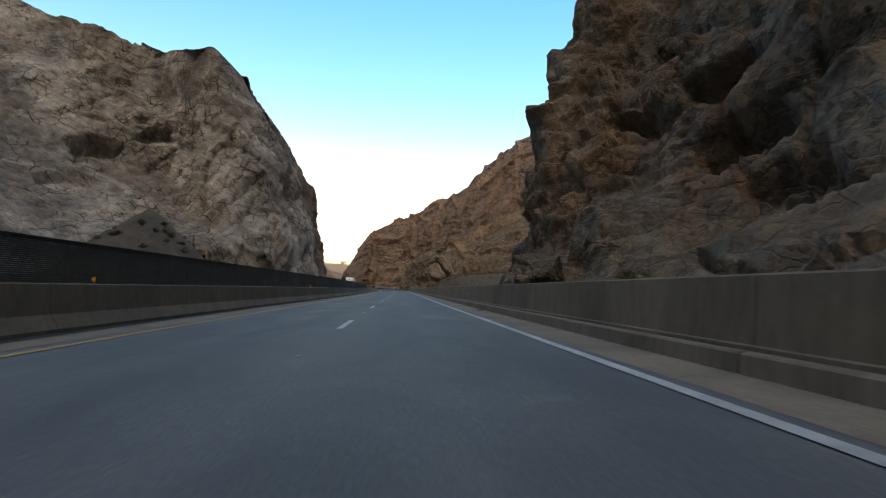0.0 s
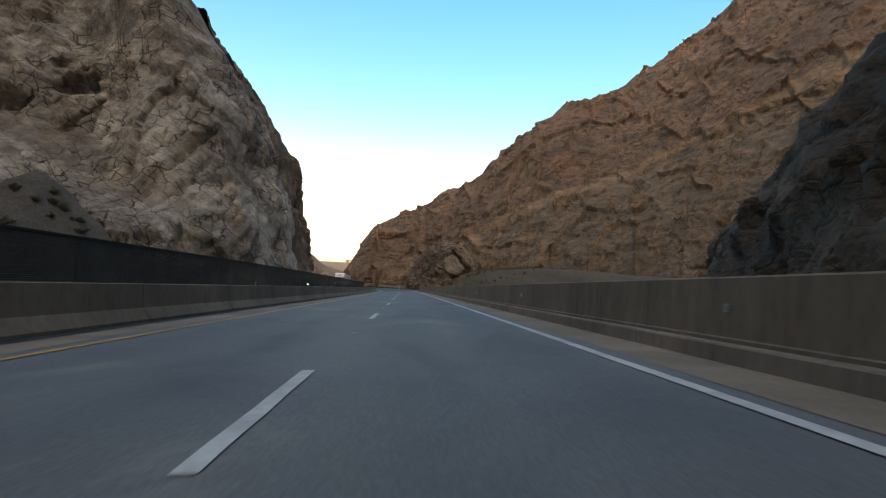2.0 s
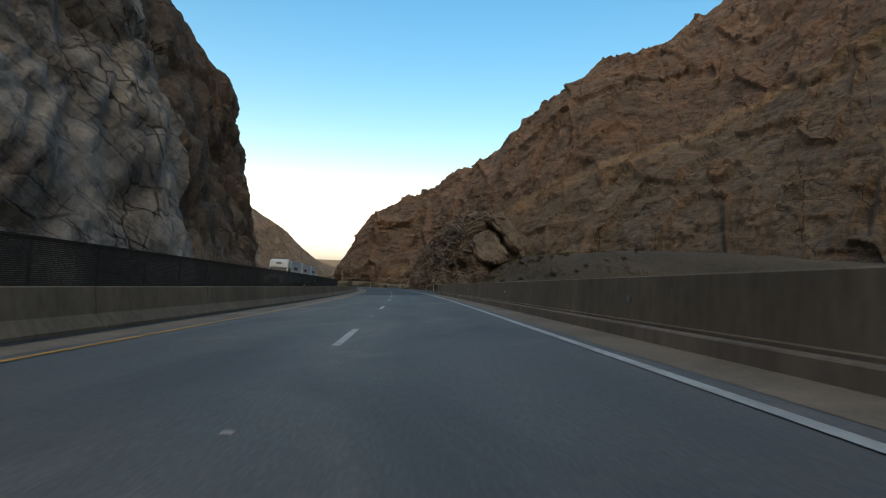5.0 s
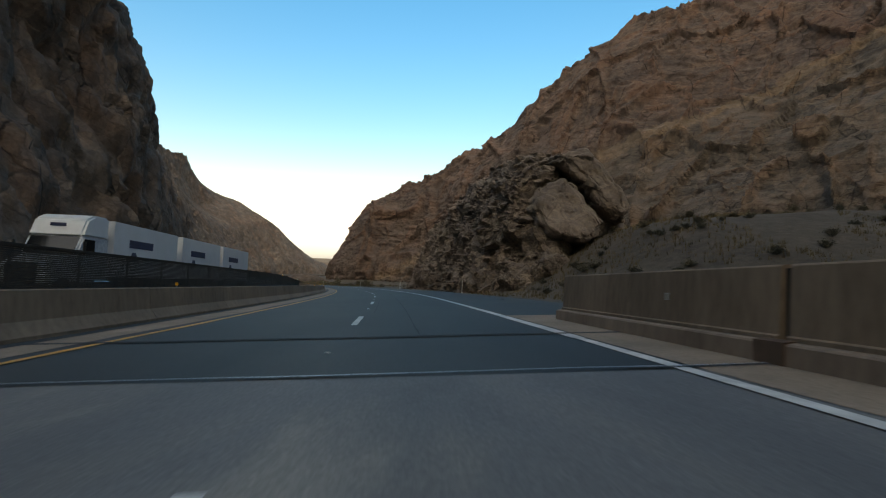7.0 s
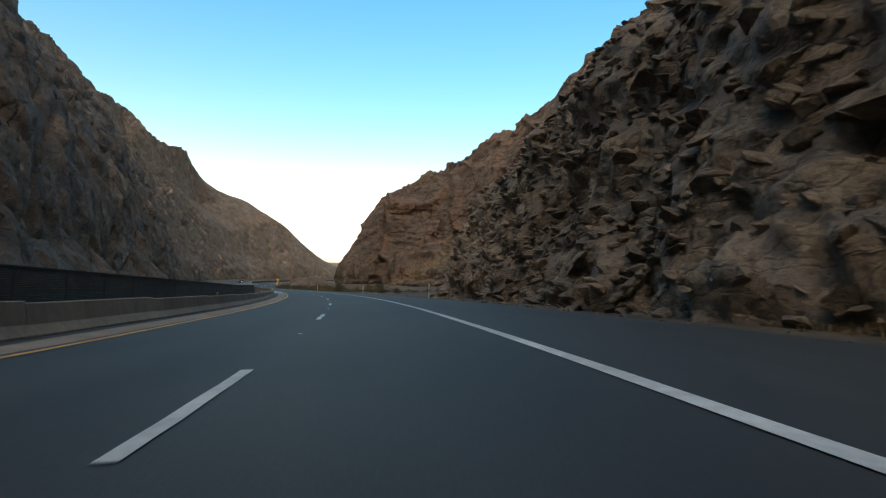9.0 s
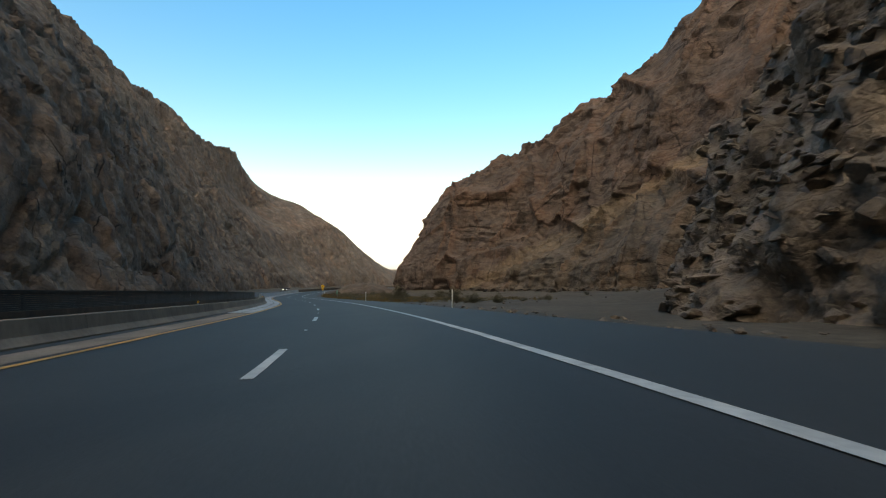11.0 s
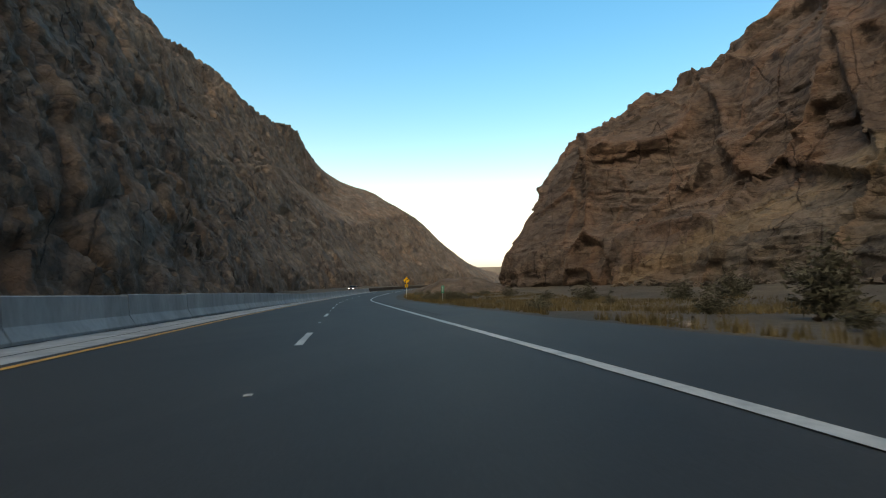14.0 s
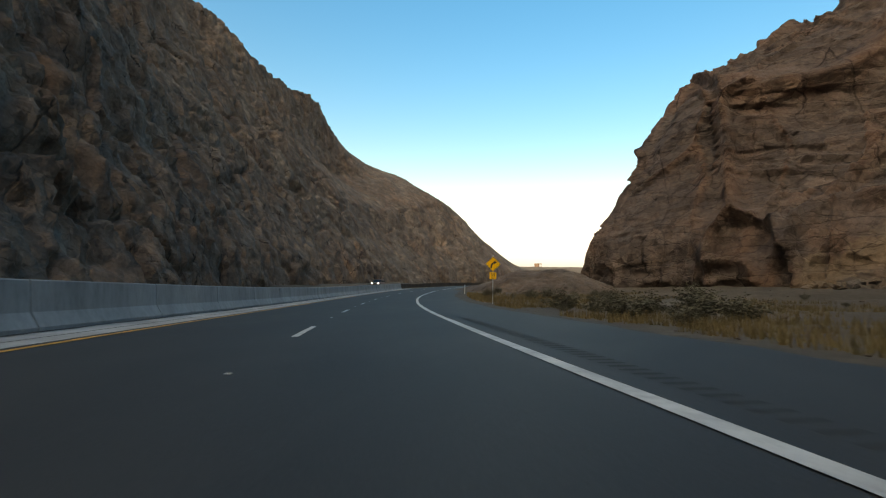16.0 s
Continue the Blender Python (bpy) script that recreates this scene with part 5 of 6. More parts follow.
# ---- plants ----
def bush_mesh(seed, leaves=1300):
    rng = random.Random(seed)
    bl, bt = bmesh.new(), bmesh.new()
    for i in range(26):
        a0, tilt = rng.uniform(0, 6.28), rng.uniform(0.1, 1.15)
        ln = rng.uniform(0.5, 0.95)
        tip = Vector((math.cos(a0) * math.sin(tilt) * ln * 0.62, math.sin(a0) * math.sin(tilt) * ln * 0.62, math.cos(tilt) * ln))
        side = Vector((-math.sin(a0), math.cos(a0), 0)) * 0.012
        up = Vector((0, 0, 0.012))
        bt.faces.new([bt.verts.new(p) for p in (-side, side, tip + side * 0.3, tip - side * 0.3)])
        bt.faces.new([bt.verts.new(p) for p in (-up, up, tip + up * 0.3, tip - up * 0.3)])
        for j in range(leaves // 26):
            t = rng.uniform(0.3, 1.05)
            p = tip * t + Vector((rng.gauss(0, 0.055), rng.gauss(0, 0.055), rng.gauss(0, 0.05)))
            k = rng.uniform(0.025, 0.05)
            u = Vector((rng.gauss(0, 1), rng.gauss(0, 1), rng.gauss(0, 1))).normalized() * k
            w = Vector((rng.gauss(0, 1), rng.gauss(0, 1), rng.gauss(0, 1))).normalized() * k * 2.0
            bl.faces.new([bl.verts.new(q) for q in (p - u, p + w * 0.5 - u * 0.2, p + w, p + w * 0.5 + u)])
    return bl, bt


def make_bush(seed):
    bl, bt = bush_mesh(seed)
    ob = new("sagebrush")
    tagged(part("foliage", bl, M_BUSH, ob), kind="stuff")
    tagged(part("stem", bt, M_TWIG, ob), kind="stuff")
    return tagged(ob, "grey-green desert sagebrush growing on the sandy verge", "bush", "sagebrush on the verge")


BUSHES = [make_bush(40 + i) for i in range(5)]
TALL = (-23.4, 333.1)
SPOTS = [(-10.7, 309, 2.4), (-1.9, 317, 1.5), (-29, 374, 3.8), (-20.7, 312.8, 1.2), (-19, 312, 1.2), (-17, 366, 4.4), (-20, 371, 3.8), (-20.4, 320.5, 1.3), (-20.2, 319, 0.8),
         (-32.2, 340, 1.5), (-32.4, 345.5, 1.7), (-28, 355, 1.4), (-39.7, 376.8, 1.6), (-45.2, 380, 2.6), (-43.5, 382, 2.4), (-48.8, 387.7, 1.7), (-36, 356, 1.1), (-40.7, 409, 3.6),
         (-46.1, 376.5, 1.3), (-47.6, 381.5, 2.4), (-50.6, 391.5, 2.6), (-48.0, 394.0, 2.4), (-46.2, 389.0, 2.6), (-33.0, 376.0, 2.6), (-12.5, 306.5, 1.9), (-8.0, 312.0, 2.2), (-23.4, 333.1, 2.9), (-25.5, 338.0, 2.0), (-20.0, 340.5, 2.4)]
for i in range(32):
    s, d = rng.uniform(290, 432), 11 + rng.random() * 34
    x, y, _ = on_road(s, d)
    SPOTS.append((x, y, rng.uniform(0.5, 1.4)))
for i in range(44):
    SPOTS.append((rng.uniform(13, 40), rng.uniform(188, 224), rng.uniform(0.6, 1.6)))
# thicker scrub on the bank beside the shoulder, before the rockfall
for i in range(34):
    SPOTS.append((rng.uniform(9.8, 9.8 + rng.choice((4, 8, 16))), rng.uniform(176, 203), rng.uniform(0.5, 1.3)))
SPOTS = [q for q in SPOTS if not (q[1] > 203 and q[1] < 240 and q[0] < 18)]
for i in range(14):
    SPOTS.append((rng.uniform(-62, -44), rng.uniform(404, 436), rng.uniform(0.8, 2.2)))
# scrub on the gravel cone
for i in range(26):
    turn_, far = rng.uniform(-2.4, 0.5), rng.uniform(0.25, 0.75)
    SPOTS.append((-63 + 21 * far * math.cos(turn_), 141 + 24 * far * math.sin(turn_), rng.uniform(1.2, 2.8)))
for i, (x, y, w) in enumerate(SPOTS):
    z = ground_height(np.array([x]), np.array([y]))[0] - 0.03
    if x < -40 and y < 170:
        z = max(z, float(cone_height(np.array([x]), np.array([y]))[0]) - 0.1)
    src = BUSHES[i % 5]
    m = Matrix.LocRotScale(Vector((x, y, z)), Euler((0, 0, rng.uniform(0, 6.28))), Vector((w, w, w * (1.0 if (x, y) == TALL else rng.uniform(0.5, 0.7)))))
    if i < 5:
        src.matrix_world = m
    else:
        ob = copy_thing(src, pose(0, 0, 0))
        ob.matrix_basis = m
vs, fs = [], []
for i in range(19000):
    s, d = (rng.uniform(300, 430), 9.0 + rng.random() ** 1.4 * 24) if i < 15000 else (rng.uniform(168, 212), 10.0 + rng.random() * 26)
    x, y, _ = on_road(s, d)
    if vnoise(np.array([[x / 5, y / 5, 0]]), 3)[0] < -0.15:
        continue
    vs.append((x, y))
gz = ground_height(np.array([v[0] for v in vs]), np.array([v[1] for v in vs]))
tufts, vs = vs, []
for (x, y), z in zip(tufts, gz):
    for k in range(5):
        a0, h = rng.uniform(0, 6.28), rng.uniform(0.12, 0.42)
        bx, by = x + rng.gauss(0, 0.07), y + rng.gauss(0, 0.07)
        dx, dy = math.cos(a0) * 0.022, math.sin(a0) * 0.022
        lean = rng.uniform(0.1, 0.5) * h
        j = len(vs)
        vs += [(bx - dx, by - dy, z - 0.02), (bx + dx, by + dy, z - 0.02), (bx + dy * lean * 40, by - dx * lean * 40, z + h)]
        fs.append((j, j + 1, j + 2))
tagged(link_mesh("dry_grass", vs, fs, M_GRASS), "sparse dry yellow grass on the verge", "grass", kind="stuff")


# ---- road furniture ----
def road_pose(s, d, z=0.0, turn=0.0):
    x, y, h = on_road(s, d, z)
    return pose(float(x), float(y), float(h), 0, 0, heading(s) + turn)


def make_delineator():
    ob = new("delineator_post")
    part("post", prism([(-0.04, -0.3), (0.04, -0.3), (0.04, 1.16), (0.028, 1.22), (-0.028, 1.22), (-0.04, 1.16)], -0.012, 0.012), M_POSTWHITE, ob)
    part("reflector", box((0.075, 0.006, 0.14), (0, -0.016, 1.08), 0.002), M_REFLECT, ob, "silver reflector")
    return tagged(ob, "slim white plastic delineator post at the shoulder's edge", "road post", "delineator posts")


post = make_delineator()
POSTS = [195.2, 234.5, 269.5, 310.4, 428.0]
for i, s in enumerate(POSTS):
    m = road_pose(s, 8.6, -0.02)
    if i == 0:
        post.matrix_world = m
    else:
        copy_thing(post, m)


def text_mesh(name, body, size, material, parent, at, label=""):
    cu = bpy.data.curves.new("text", 'FONT')
    cu.body, cu.size, cu.align_x, cu.align_y, cu.extrude = body, size, 'CENTER', 'CENTER', 0.002
    tmp = bpy.data.objects.new("text", cu)
    scene.collection.objects.link(tmp)
    me = bpy.data.meshes.new_from_object(tmp.evaluated_get(bpy.context.evaluated_depsgraph_get()))
    bpy.data.objects.remove(tmp)
    me.materials.append(material)
    me.transform(pose(*at, 90, 0, 0))
    ob = new(name, me)
    ob.parent = parent
    if label:
        ob["label"] = label
    return ob


def make_curve_sign():
    ob = new("curve_warning_sign")
    part("post", join_bm(box((0.05, 0.05, 4.0), (0, 0.03, 1.6), 0.006)), M_STEEL, ob, "galvanised square post")
    q = 0.56
    part("diamond_panel", prism([(0, 2.95 - q), (q, 2.95), (0, 2.95 + q), (-q, 2.95)], -0.012, 0.0, 0.003), M_SIGNYEL, ob, "yellow diamond panel")
    rim = bmesh.new()
    for k in range(4):
        a0, a1 = radians(90 * k), radians(90 * k + 90)
        pts = [(math.cos(a0) * 0.52, 2.95 + math.sin(a0) * 0.52), (math.cos(a1) * 0.52, 2.95 + math.sin(a1) * 0.52), (math.cos(a1) * 0.495, 2.95 + math.sin(a1) * 0.495), (math.cos(a0) * 0.495, 2.95 + math.sin(a0) * 0.495)]
        rim.faces.new([rim.verts.new((x, -0.016, z)) for x, z in pts])
    part("border", rim, M_BLACK, ob)
    arrow = bmesh.new()
    line = [(-0.13, 2.62), (-0.13, 2.80), (-0.10, 2.92), (-0.02, 3.01), (0.08, 3.05)]
    w = 0.055
    for (x0, z0), (x1, z1) in zip(line, line[1:]):
        nx, nz = -(z1 - z0), x1 - x0
        k = math.hypot(nx, nz)
        nx, nz = nx / k * w, nz / k * w
        arrow.faces.new([arrow.verts.new((x, -0.017, z)) for x, z in ((x0 + nx, z0 + nz), (x1 + nx, z1 + nz), (x1 - nx, z1 - nz), (x0 - nx, z0 - nz))])
    arrow.faces.new([arrow.verts.new((x, -0.017, z)) for x, z in ((0.05, 3.19), (0.28, 3.09), (0.09, 2.92))])
    part("arrow", arrow, M_BLACK, ob, "black arrow bending to the right")
    plate = part("speed_plate", box((0.5, 0.01, 0.5), (0, -0.006, 2.08), 0.004), M_SIGNYEL, ob, "yellow advisory speed plate reading 55")
    text_mesh("numerals", "55", 0.34, M_BLACK, plate, (0, -0.016, 2.14))
    part("small_print", box((0.24, 0.003, 0.05), (0, -0.014, 1.91)), M_BLACK, plate)
    return tagged(ob, "yellow diamond bend warning sign with a speed plate on a post", "road sign")


sign = make_curve_sign()
sx, sy = -55.9, 398.4
sign.matrix_world = pose(sx, sy, ground_height(np.array([sx]), np.array([sy]))[0] + 0.0, 0, 0, 15)


def make_marker():
    ob = new("mile_marker")
    part("post", box((0.06, 0.03, 2.0), (0, 0.02, 0.7), 0.004), M_STEEL, ob, "steel channel post")
    panel = part("panel", box((0.30, 0.008, 0.74), (0, -0.006, 1.34), 0.003), M_SIGNGREEN, ob, "tall green panel")
    for z in (1.55, 1.36, 1.17):
        part("character_bar", box((0.13, 0.003, 0.11), (0, -0.012, z)), M_POSTWHITE, panel)
    return tagged(ob, "narrow green mile marker panel on a steel post", "road sign")


marker = make_marker()
mx, my = -43.2, 368.5
marker.matrix_world = pose(mx, my, ground_height(np.array([mx]), np.array([my]))[0], 0, 0, 12)


def make_wall_reflector():
    ob = new("barrier_reflector")
    part("bracket", box((0.012, 0.14, 0.10), (0.002, 0, 0), 0.003), M_STEEL, ob)
    part("lens", box((0.01, 0.12, 0.085), (-0.009, 0, 0), 0.003), M_CONCRETE, ob, "dusty grey reflector lens")
    return tagged(ob, "small dusty reflector fixed to the concrete parapet", "reflector", "parapet reflectors")


refl = make_wall_reflector()
for i, s in enumerate([2.3, 14.3, 25.8, 37.3, 49.2, 61.0, 72.4, 84.0, 96.0, 108.0, 120.0, 132.0, 151.6]):
    m = road_pose(s, 4.775, 0.63)
    if i == 0:
        refl.matrix_world = m
    else:
        copy_thing(refl, m)


def make_pavement_marker():
    ob = new("pavement_marker")
    part("base", box((0.08, 0.07, 0.012), (0, 0, 0.006), 0.004, 0.75), M_CONCRETE, ob)
    part("lens", box((0.07, 0.010, 0.010), (0, -0.036, 0.008)), M_REFLECT, ob)
    return tagged(ob, "low grey raised pavement marker on the lane line", "road stud", "lane studs")


stud = make_pavement_marker()
for i, k in enumerate(range(-1, 34)):
    m = road_pose(12.19 * k + 4.6, 0.0, 0.002)
    if i == 0:
        stud.matrix_world = m
    else:
        copy_thing(stud, m)


def make_kerb_reflector():
    ob = new("barrier_reflector")
    part("stem", box((0.02, 0.02, 0.10), (0, 0, 0.05), 0.002), M_STEEL, ob)
    part("lens", box((0.07, 0.01, 0.09), (0, -0.012, 0.10), 0.003), M_AMBER, ob, "amber lens")
    return tagged(ob, "small amber reflector on top of the median barrier", "reflector", "median reflectors")


amber = make_kerb_reflector()
for i, s in enumerate([-2.4, 25, 53.7, 77, 105, 133, 160, 194, 214, 231, 258, 287]):
    k = float(np.interp(s, *zip(*LEFT_TOP)))
    m = road_pose(s, -5.29 + kerb_shift(s), k - 0.004)
    if i == 0:
        amber.matrix_world = m
    else:
        copy_thing(amber, m)

# bridge joints, tar seams and rumble strips
for s, w, material in ((137.0, 0.07, M_JOINT), (137.09, 0.025, M_STEEL), (149.0, 0.07, M_JOINT), (149.09, 0.03, M_STEEL), (152.6, 0.22, M_TAR)):
    pts = np.array([[on_road(s + o + 0.05 * vnoise(np.array([[d_ * 0.8, s, o * 9]]))[0] + d_ * 0.02, d_, 0.014) for d_ in np.linspace(-4.7, 4.9, 40)] for o in (0.0, w)])
    grid_mesh("expansion_joint", pts, material, road)
flat_strip("tar_seam", 153, 176, 1.23, 1.255, 0.013, M_TAR, road, step=0.8, rough=0.02, seed=61)
flat_strip("tar_seam", 160, 171, 0.28, 0.30, 0.013, M_TAR, road, step=0.8, rough=0.025, seed=62)
flat_strip("tar_seam", 175, 190, 1.27, 1.30, 0.013, M_TAR, road, step=0.8, rough=0.025, seed=63)
# the rumble strip is flat black bars on the surface, without depth
for k in range(150):
    s = 325 + k * 0.30
    pts = np.array([[on_road(s + o, d_, 0.004) for d_ in np.linspace(4.15, 4.5, 3)] for o in (0.0, 0.13)])
    grid_mesh("rumble_mark", pts, M_TAR, road)

# torn tyre rubber lying on the shoulders
for i, (s, d, k) in enumerate(((6.2, 4.3, 0.2), (23.5, 4.35, 0.12), (61.0, 4.3, 0.16), (118.0, 4.25, 0.14), (171.5, 6.6, 0.2), (178.0, 7.2, 0.14))):
    bm = bmesh.new()
    rr = random.Random(500 + i)
    for a_ in range(2):
        cx = rr.uniform(-0.4, 0.4)
        v = [bm.verts.new((cx + u * 0.9 + rr.uniform(-0.1, 0.1), w_ * 0.35 + rr.uniform(-0.08, 0.08), 0.10 * (1 - u * u) + a_ * 0.12 + rr.uniform(0, 0.06))) for u in (-1, -0.3, 0.4, 1) for w_ in (-1, 1)]
        for q in range(3):
            bm.faces.new((v[2 * q], v[2 * q + 2], v[2 * q + 3], v[2 * q + 1]))
    bmesh.ops.solidify(bm, geom=bm.faces[:], thickness=0.08)
    me = bpy.data.meshes.new("tyre_scrap")
    bm.to_mesh(me)
    bm.free()
    me.materials.append(M_TAR)
    ob = new("tyre_scrap", me)
    ob.matrix_world = road_pose(s, d, 0.012, rr.uniform(0, 180)) @ Matrix.Diagonal((k, k, k, 1))
    tagged(ob, "torn black tyre rubber lying on the dusty shoulder", "debris", "tyre scraps")

# slim posts beyond the other carriageway
def make_slim_post():
    ob = new("marker_post")
    part("pole", box((0.09, 0.05, 1.25), (0, 0, 0.625), 0.01), M_POSTWHITE, ob)
    part("reflector", box((0.08, 0.012, 0.10), (0, -0.032, 1.12)), M_REFLECT, ob)
    return tagged(ob, "slim white marker post at the outer road edge", "post", "marker posts")


slim = make_slim_post()
for i, (s, d) in enumerate(((365.3, -20.75), (366.4, -20.8))):
    x, y, _ = on_road(s, d)
    m = pose(float(x), float(y), float(ground_height(np.array([x]), np.array([y]))[0]) - 0.05, 0, 0, heading(s))
    if i == 0:
        slim.matrix_world = m
    else:
        copy_thing(slim, m)

# a lone frame building on the rim of the far plateau
shed = new("shed")
fz = float(ground_height(np.array([-157.0]), np.array([1500.0]))[0])
part("wall", box((9.0, 7.0, 7.0), (-2.0, 0, 3.5)), M_RUST, shed)
part("roof", box((15.0, 8.0, 1.2), (0.5, 0, 7.6)), M_TWIG, shed)
for px in (4.5, 7.0):
    part("post", box((0.9, 0.9, 7.0), (px, 0, 3.5)), M_TWIG, shed)
shed.matrix_world = pose(-157.0, 1500.0, fz - 0.3)
tagged(shed, "small grey open-sided shed on the far plateau rim", "shed")

# ---- vehicles ----
M_TRUCKWHITE = grainy("white_truck_paint", [(0.3, (0.54, 0.56, 0.58)), (0.7, (0.62, 0.64, 0.66))], 0.7, 0.35, bump=0.0, second_scale=0.2, second=[(0.3, (0.94, 0.94, 0.93)), (0.7, (1.0, 1.0, 1.0))])
M_CABGREY = plain("pale_grey_cab_paint", (0.42, 0.45, 0.48), 0.25)
M_GLASS = plain("dark_window_glass", (0.012, 0.014, 0.016), 0.06)
M_CHROME = plain("chrome_trim", (0.55, 0.56, 0.58), 0.12, 1.0)
M_TYRE = plain("black_tyre_rubber", (0.018, 0.018, 0.018), 0.85)
M_NAVY = plain("dark_blue_print", (0.03, 0.04, 0.09), 0.5)
M_BLUECAR = plain("dark_blue_car_paint", (0.05, 0.065, 0.09), 0.25)
M_REDCAR = plain("dark_red_car_paint", (0.10, 0.02, 0.02), 0.3)
M_LAMP = plain("headlight_glow", (1.0, 0.93, 0.8), 0.2, 0.0, 9.0)


def wheel(parent, x, y, r, w):
    t = part("wheel", tube(r, r, w, (x, y, r), 24, Matrix.Rotation(radians(90), 4, 'Y'), 0.03), M_TYRE, parent)
    part("rim", tube(r * 0.55, r * 0.5, w * 1.04, (x, y, r), 16, Matrix.Rotation(radians(90), 4, 'Y')), M_CHROME, t)


def make_truck():
    """Front towards -y, origin on the road under the front bumper."""
    ob = new("semi_truck")
    part("cab_body", side(1.2, [(1.9, 0.8), (1.9, 2.05), (2.45, 2.95), (4.7, 2.95), (4.7, 0.8)], 0.08), M_CABGREY, ob)
    part("roof_fairing", side(1.18, [(2.3, 2.9), (2.75, 3.75), (3.4, 4.0), (4.7, 4.0), (4.7, 2.9)], 0.10), M_TRUCKWHITE, ob, "white roof fairing")
    part("hood", side(0.98, [(0.25, 0.7), (0.15, 1.35), (0.5, 1.72), (2.0, 2.05), (2.0, 0.7)], 0.12), M_CABGREY, ob)
    part("grille", box((1.25, 0.06, 0.85), (0, 0.16, 1.15), 0.03), M_BLACK, ob, "dark grille")
    part("bumper", box((2.35, 0.3, 0.42), (0, 0.12, 0.55), 0.08), M_CHROME, ob, "chrome bumper")
    part("windscreen", side(1.05, [(1.93, 2.07), (2.43, 2.88), (2.40, 2.90), (1.88, 2.08)], 0.0), M_GLASS, ob, "dark windscreen")
    for sgn in (-1, 1):
        part("side_window", box((0.02, 0.9, 0.6), (sgn * 1.205, 2.95, 2.5), 0.005), M_GLASS, ob)
        part("headlight", box((0.3, 0.1, 0.22), (sgn * 0.82, 0.22, 1.12), 0.04), M_REFLECT, ob)
        part("mirror", box((0.12, 0.12, 0.62), (sgn * 1.5, 1.95, 2.35), 0.03), M_BLACK, ob)
        part("fuel_tank", tube(0.33, 0.33, 1.5, (sgn * 0.95, 4.2, 0.75), 20, Matrix.Rotation(radians(90), 4, 'X'), 0.03), M_CHROME, ob)
        wheel(ob, sgn * 1.0, 1.35, 0.5, 0.3)
        for y in (5.6, 9.9):
            wheel(ob, sgn * 0.95, y, 0.5, 0.5)
        for y in (12.6, 15.6, 22.0, 25.0, 31.4):
            wheel(ob, sgn * 0.95, y, 0.5, 0.5)
    part("chassis", box((0.9, 29.0, 0.25), (0, 16.5, 0.9), 0.03), M_BLACK, ob)
    for y0, y1 in ((5.1, 13.6), (14.5, 23.0), (23.9, 32.4)):
        tr = part("trailer_box", box((2.5, y1 - y0, 2.85), (0, (y0 + y1) / 2, 2.5), 0.03), M_TRUCKWHITE, ob, "white trailer box")
        for sgn in (-1, 1):
            part("lettering_bar", box((0.012, 3.0, 0.42), (sgn * 1.256, y0 + 3.2, 2.9)), M_NAVY, tr)
            part("emblem", box((0.012, 1.1, 0.5), (sgn * 1.256, y0 + 2.3, 2.2), 0.004, 0.4), M_NAVY, tr)
            part("side_rail", box((0.02, y1 - y0 - 0.1, 0.12), (sgn * 1.26, (y0 + y1) / 2, 1.15)), M_STEEL, tr)
    part("emblem", box((0.7, 0.012, 0.16), (0, 2.52, 3.45), 0.004), M_NAVY, ob)
    return tagged(ob, "white semi-truck with three short box trailers on the other carriageway", "truck")


def side(half, outline, bevel):
    """A body drawn in side view (y, z) and given width along x."""
    bm = bmesh.new()
    lo = [bm.verts.new((-half, y, z)) for y, z in outline]
    hi = [bm.verts.new((half, y, z)) for y, z in outline]
    n = len(outline)
    bm.faces.new(lo)
    bm.faces.new(hi[::-1])
    for i in range(n):
        bm.faces.new((lo[i], hi[i], hi[(i + 1) % n], lo[(i + 1) % n]))
    bmesh.ops.recalc_face_normals(bm, faces=bm.faces[:])
    if bevel:
        bmesh.ops.bevel(bm, geom=bm.edges[:], offset=bevel, segments=2, affect='EDGES')
    return bm


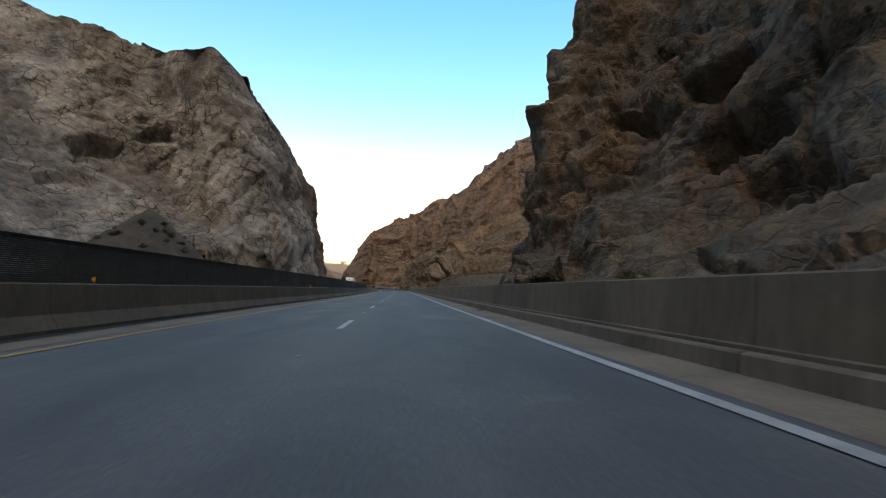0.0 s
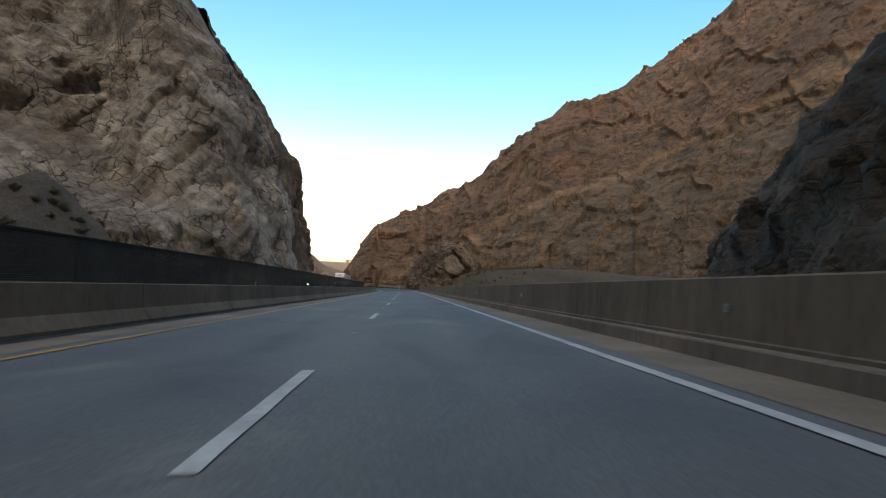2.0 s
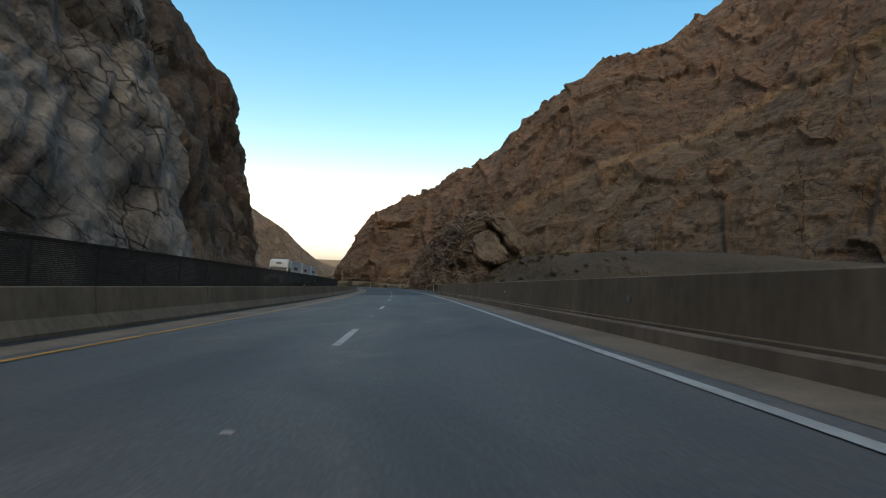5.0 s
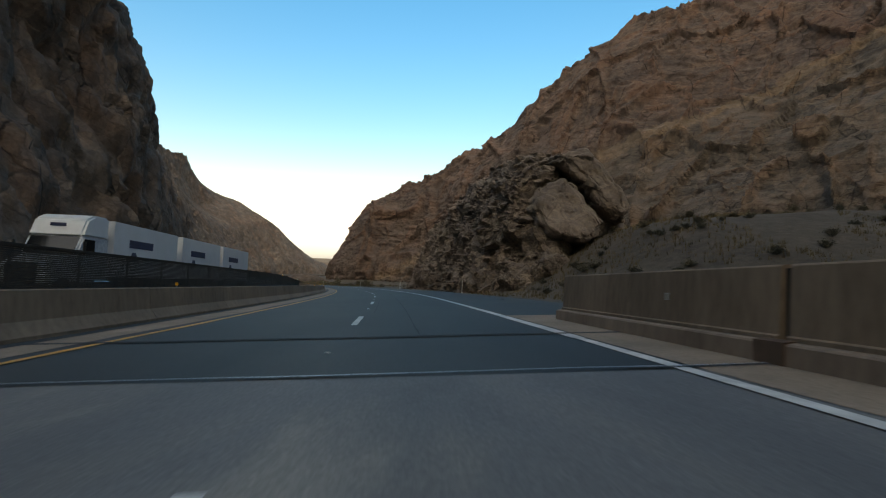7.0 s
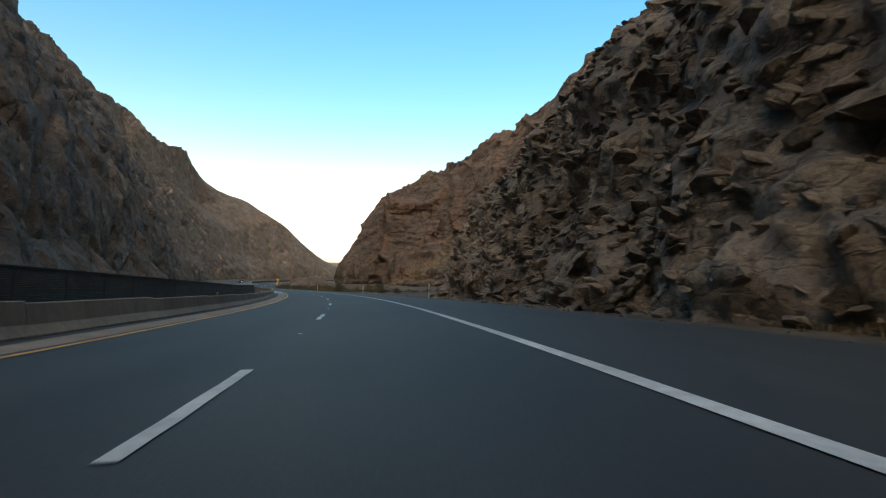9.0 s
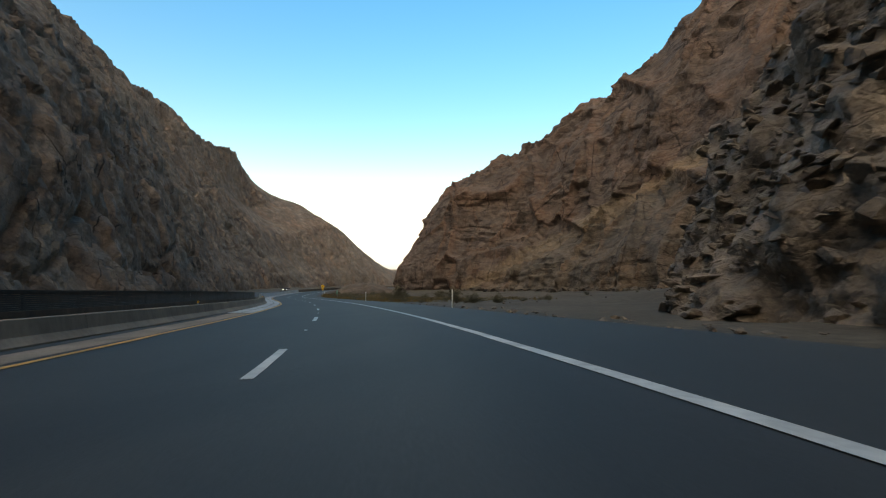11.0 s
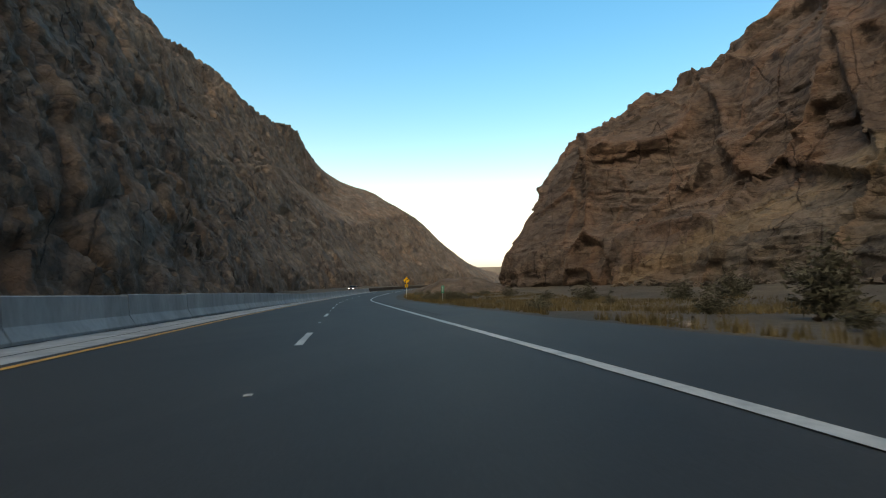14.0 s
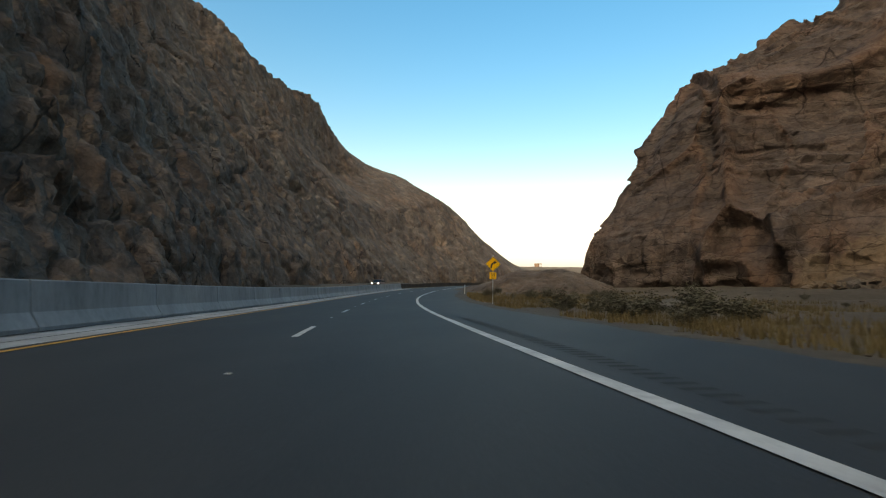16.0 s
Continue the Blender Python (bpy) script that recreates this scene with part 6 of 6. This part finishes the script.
def make_car(name, paint, body, cabin, glass, length, label, half=0.92):
    ob = new(name)
    part("body", side(half, body, 0.09), paint, ob)
    part("cabin", side(half * 0.86, cabin, 0.08), paint, ob)
    part("windscreen", side(half * 0.78, glass, 0.0), M_GLASS, ob, "dark windscreen")
    for sgn in (-1, 1):
        part("side_window", box((0.02, cabin[-1][0] - cabin[0][0] - 0.7, 0.36), (sgn * half * 0.865, (cabin[0][0] + cabin[-1][0]) / 2 + 0.1, cabin[1][1] - 0.28), 0.004), M_GLASS, ob)
        part("headlight", box((0.34, 0.08, 0.16), (sgn * half * 0.72, 0.05, 0.88), 0.03), M_LAMP, ob, "lit headlight")
        part("mirror", box((0.2, 0.1, 0.16), (sgn * (half + 0.1), cabin[0][0] + 0.35, 1.2), 0.03), paint, ob)
        for y in (0.95, length - 1.05):
            wheel(ob, sgn * half * 0.92, y, 0.37, 0.24)
    part("grille", box((0.95, 0.05, 0.28), (0, 0.02, 0.78), 0.02), M_BLACK, ob, "dark grille")
    part("bumper", box((half * 1.95, 0.16, 0.2), (0, 0.04, 0.5), 0.04), M_BLACK, ob)
    return tagged(ob, label, "car")


def vehicle_pose(s, d):
    x, y, z = on_road(s, d)
    return pose(float(x), float(y), float(z) + float(deck(s)) + 0.005, 0, 0, heading(s))


truck = make_truck()
truck.matrix_world = vehicle_pose(168.0, -14.5)
pickup = make_car("pickup_truck", M_BLUECAR, [(0.0, 0.45), (0.0, 1.0), (0.25, 1.1), (1.7, 1.16), (5.5, 1.16), (5.6, 1.05), (5.6, 0.45)], [(1.55, 1.1), (2.3, 1.82), (3.6, 1.86), (3.85, 1.1)],
                  [(1.66, 1.16), (2.24, 1.74), (2.20, 1.76), (1.58, 1.17)], 5.6, "dark blue pickup truck with lit headlights on the other carriageway", 0.98)
pickup.matrix_world = vehicle_pose(109.3, -13.6)
suv = make_car("suv", M_REDCAR, [(0.0, 0.4), (0.0, 0.95), (0.2, 1.05), (1.3, 1.12), (4.6, 1.1), (4.7, 0.4)], [(1.1, 1.05), (1.9, 1.68), (4.1, 1.72), (4.6, 1.05)],
               [(1.2, 1.12), (1.85, 1.6), (1.80, 1.62), (1.12, 1.12)], 4.7, "dark red car with lit headlights on the far bend")
suv.matrix_world = vehicle_pose(462, -12.5)
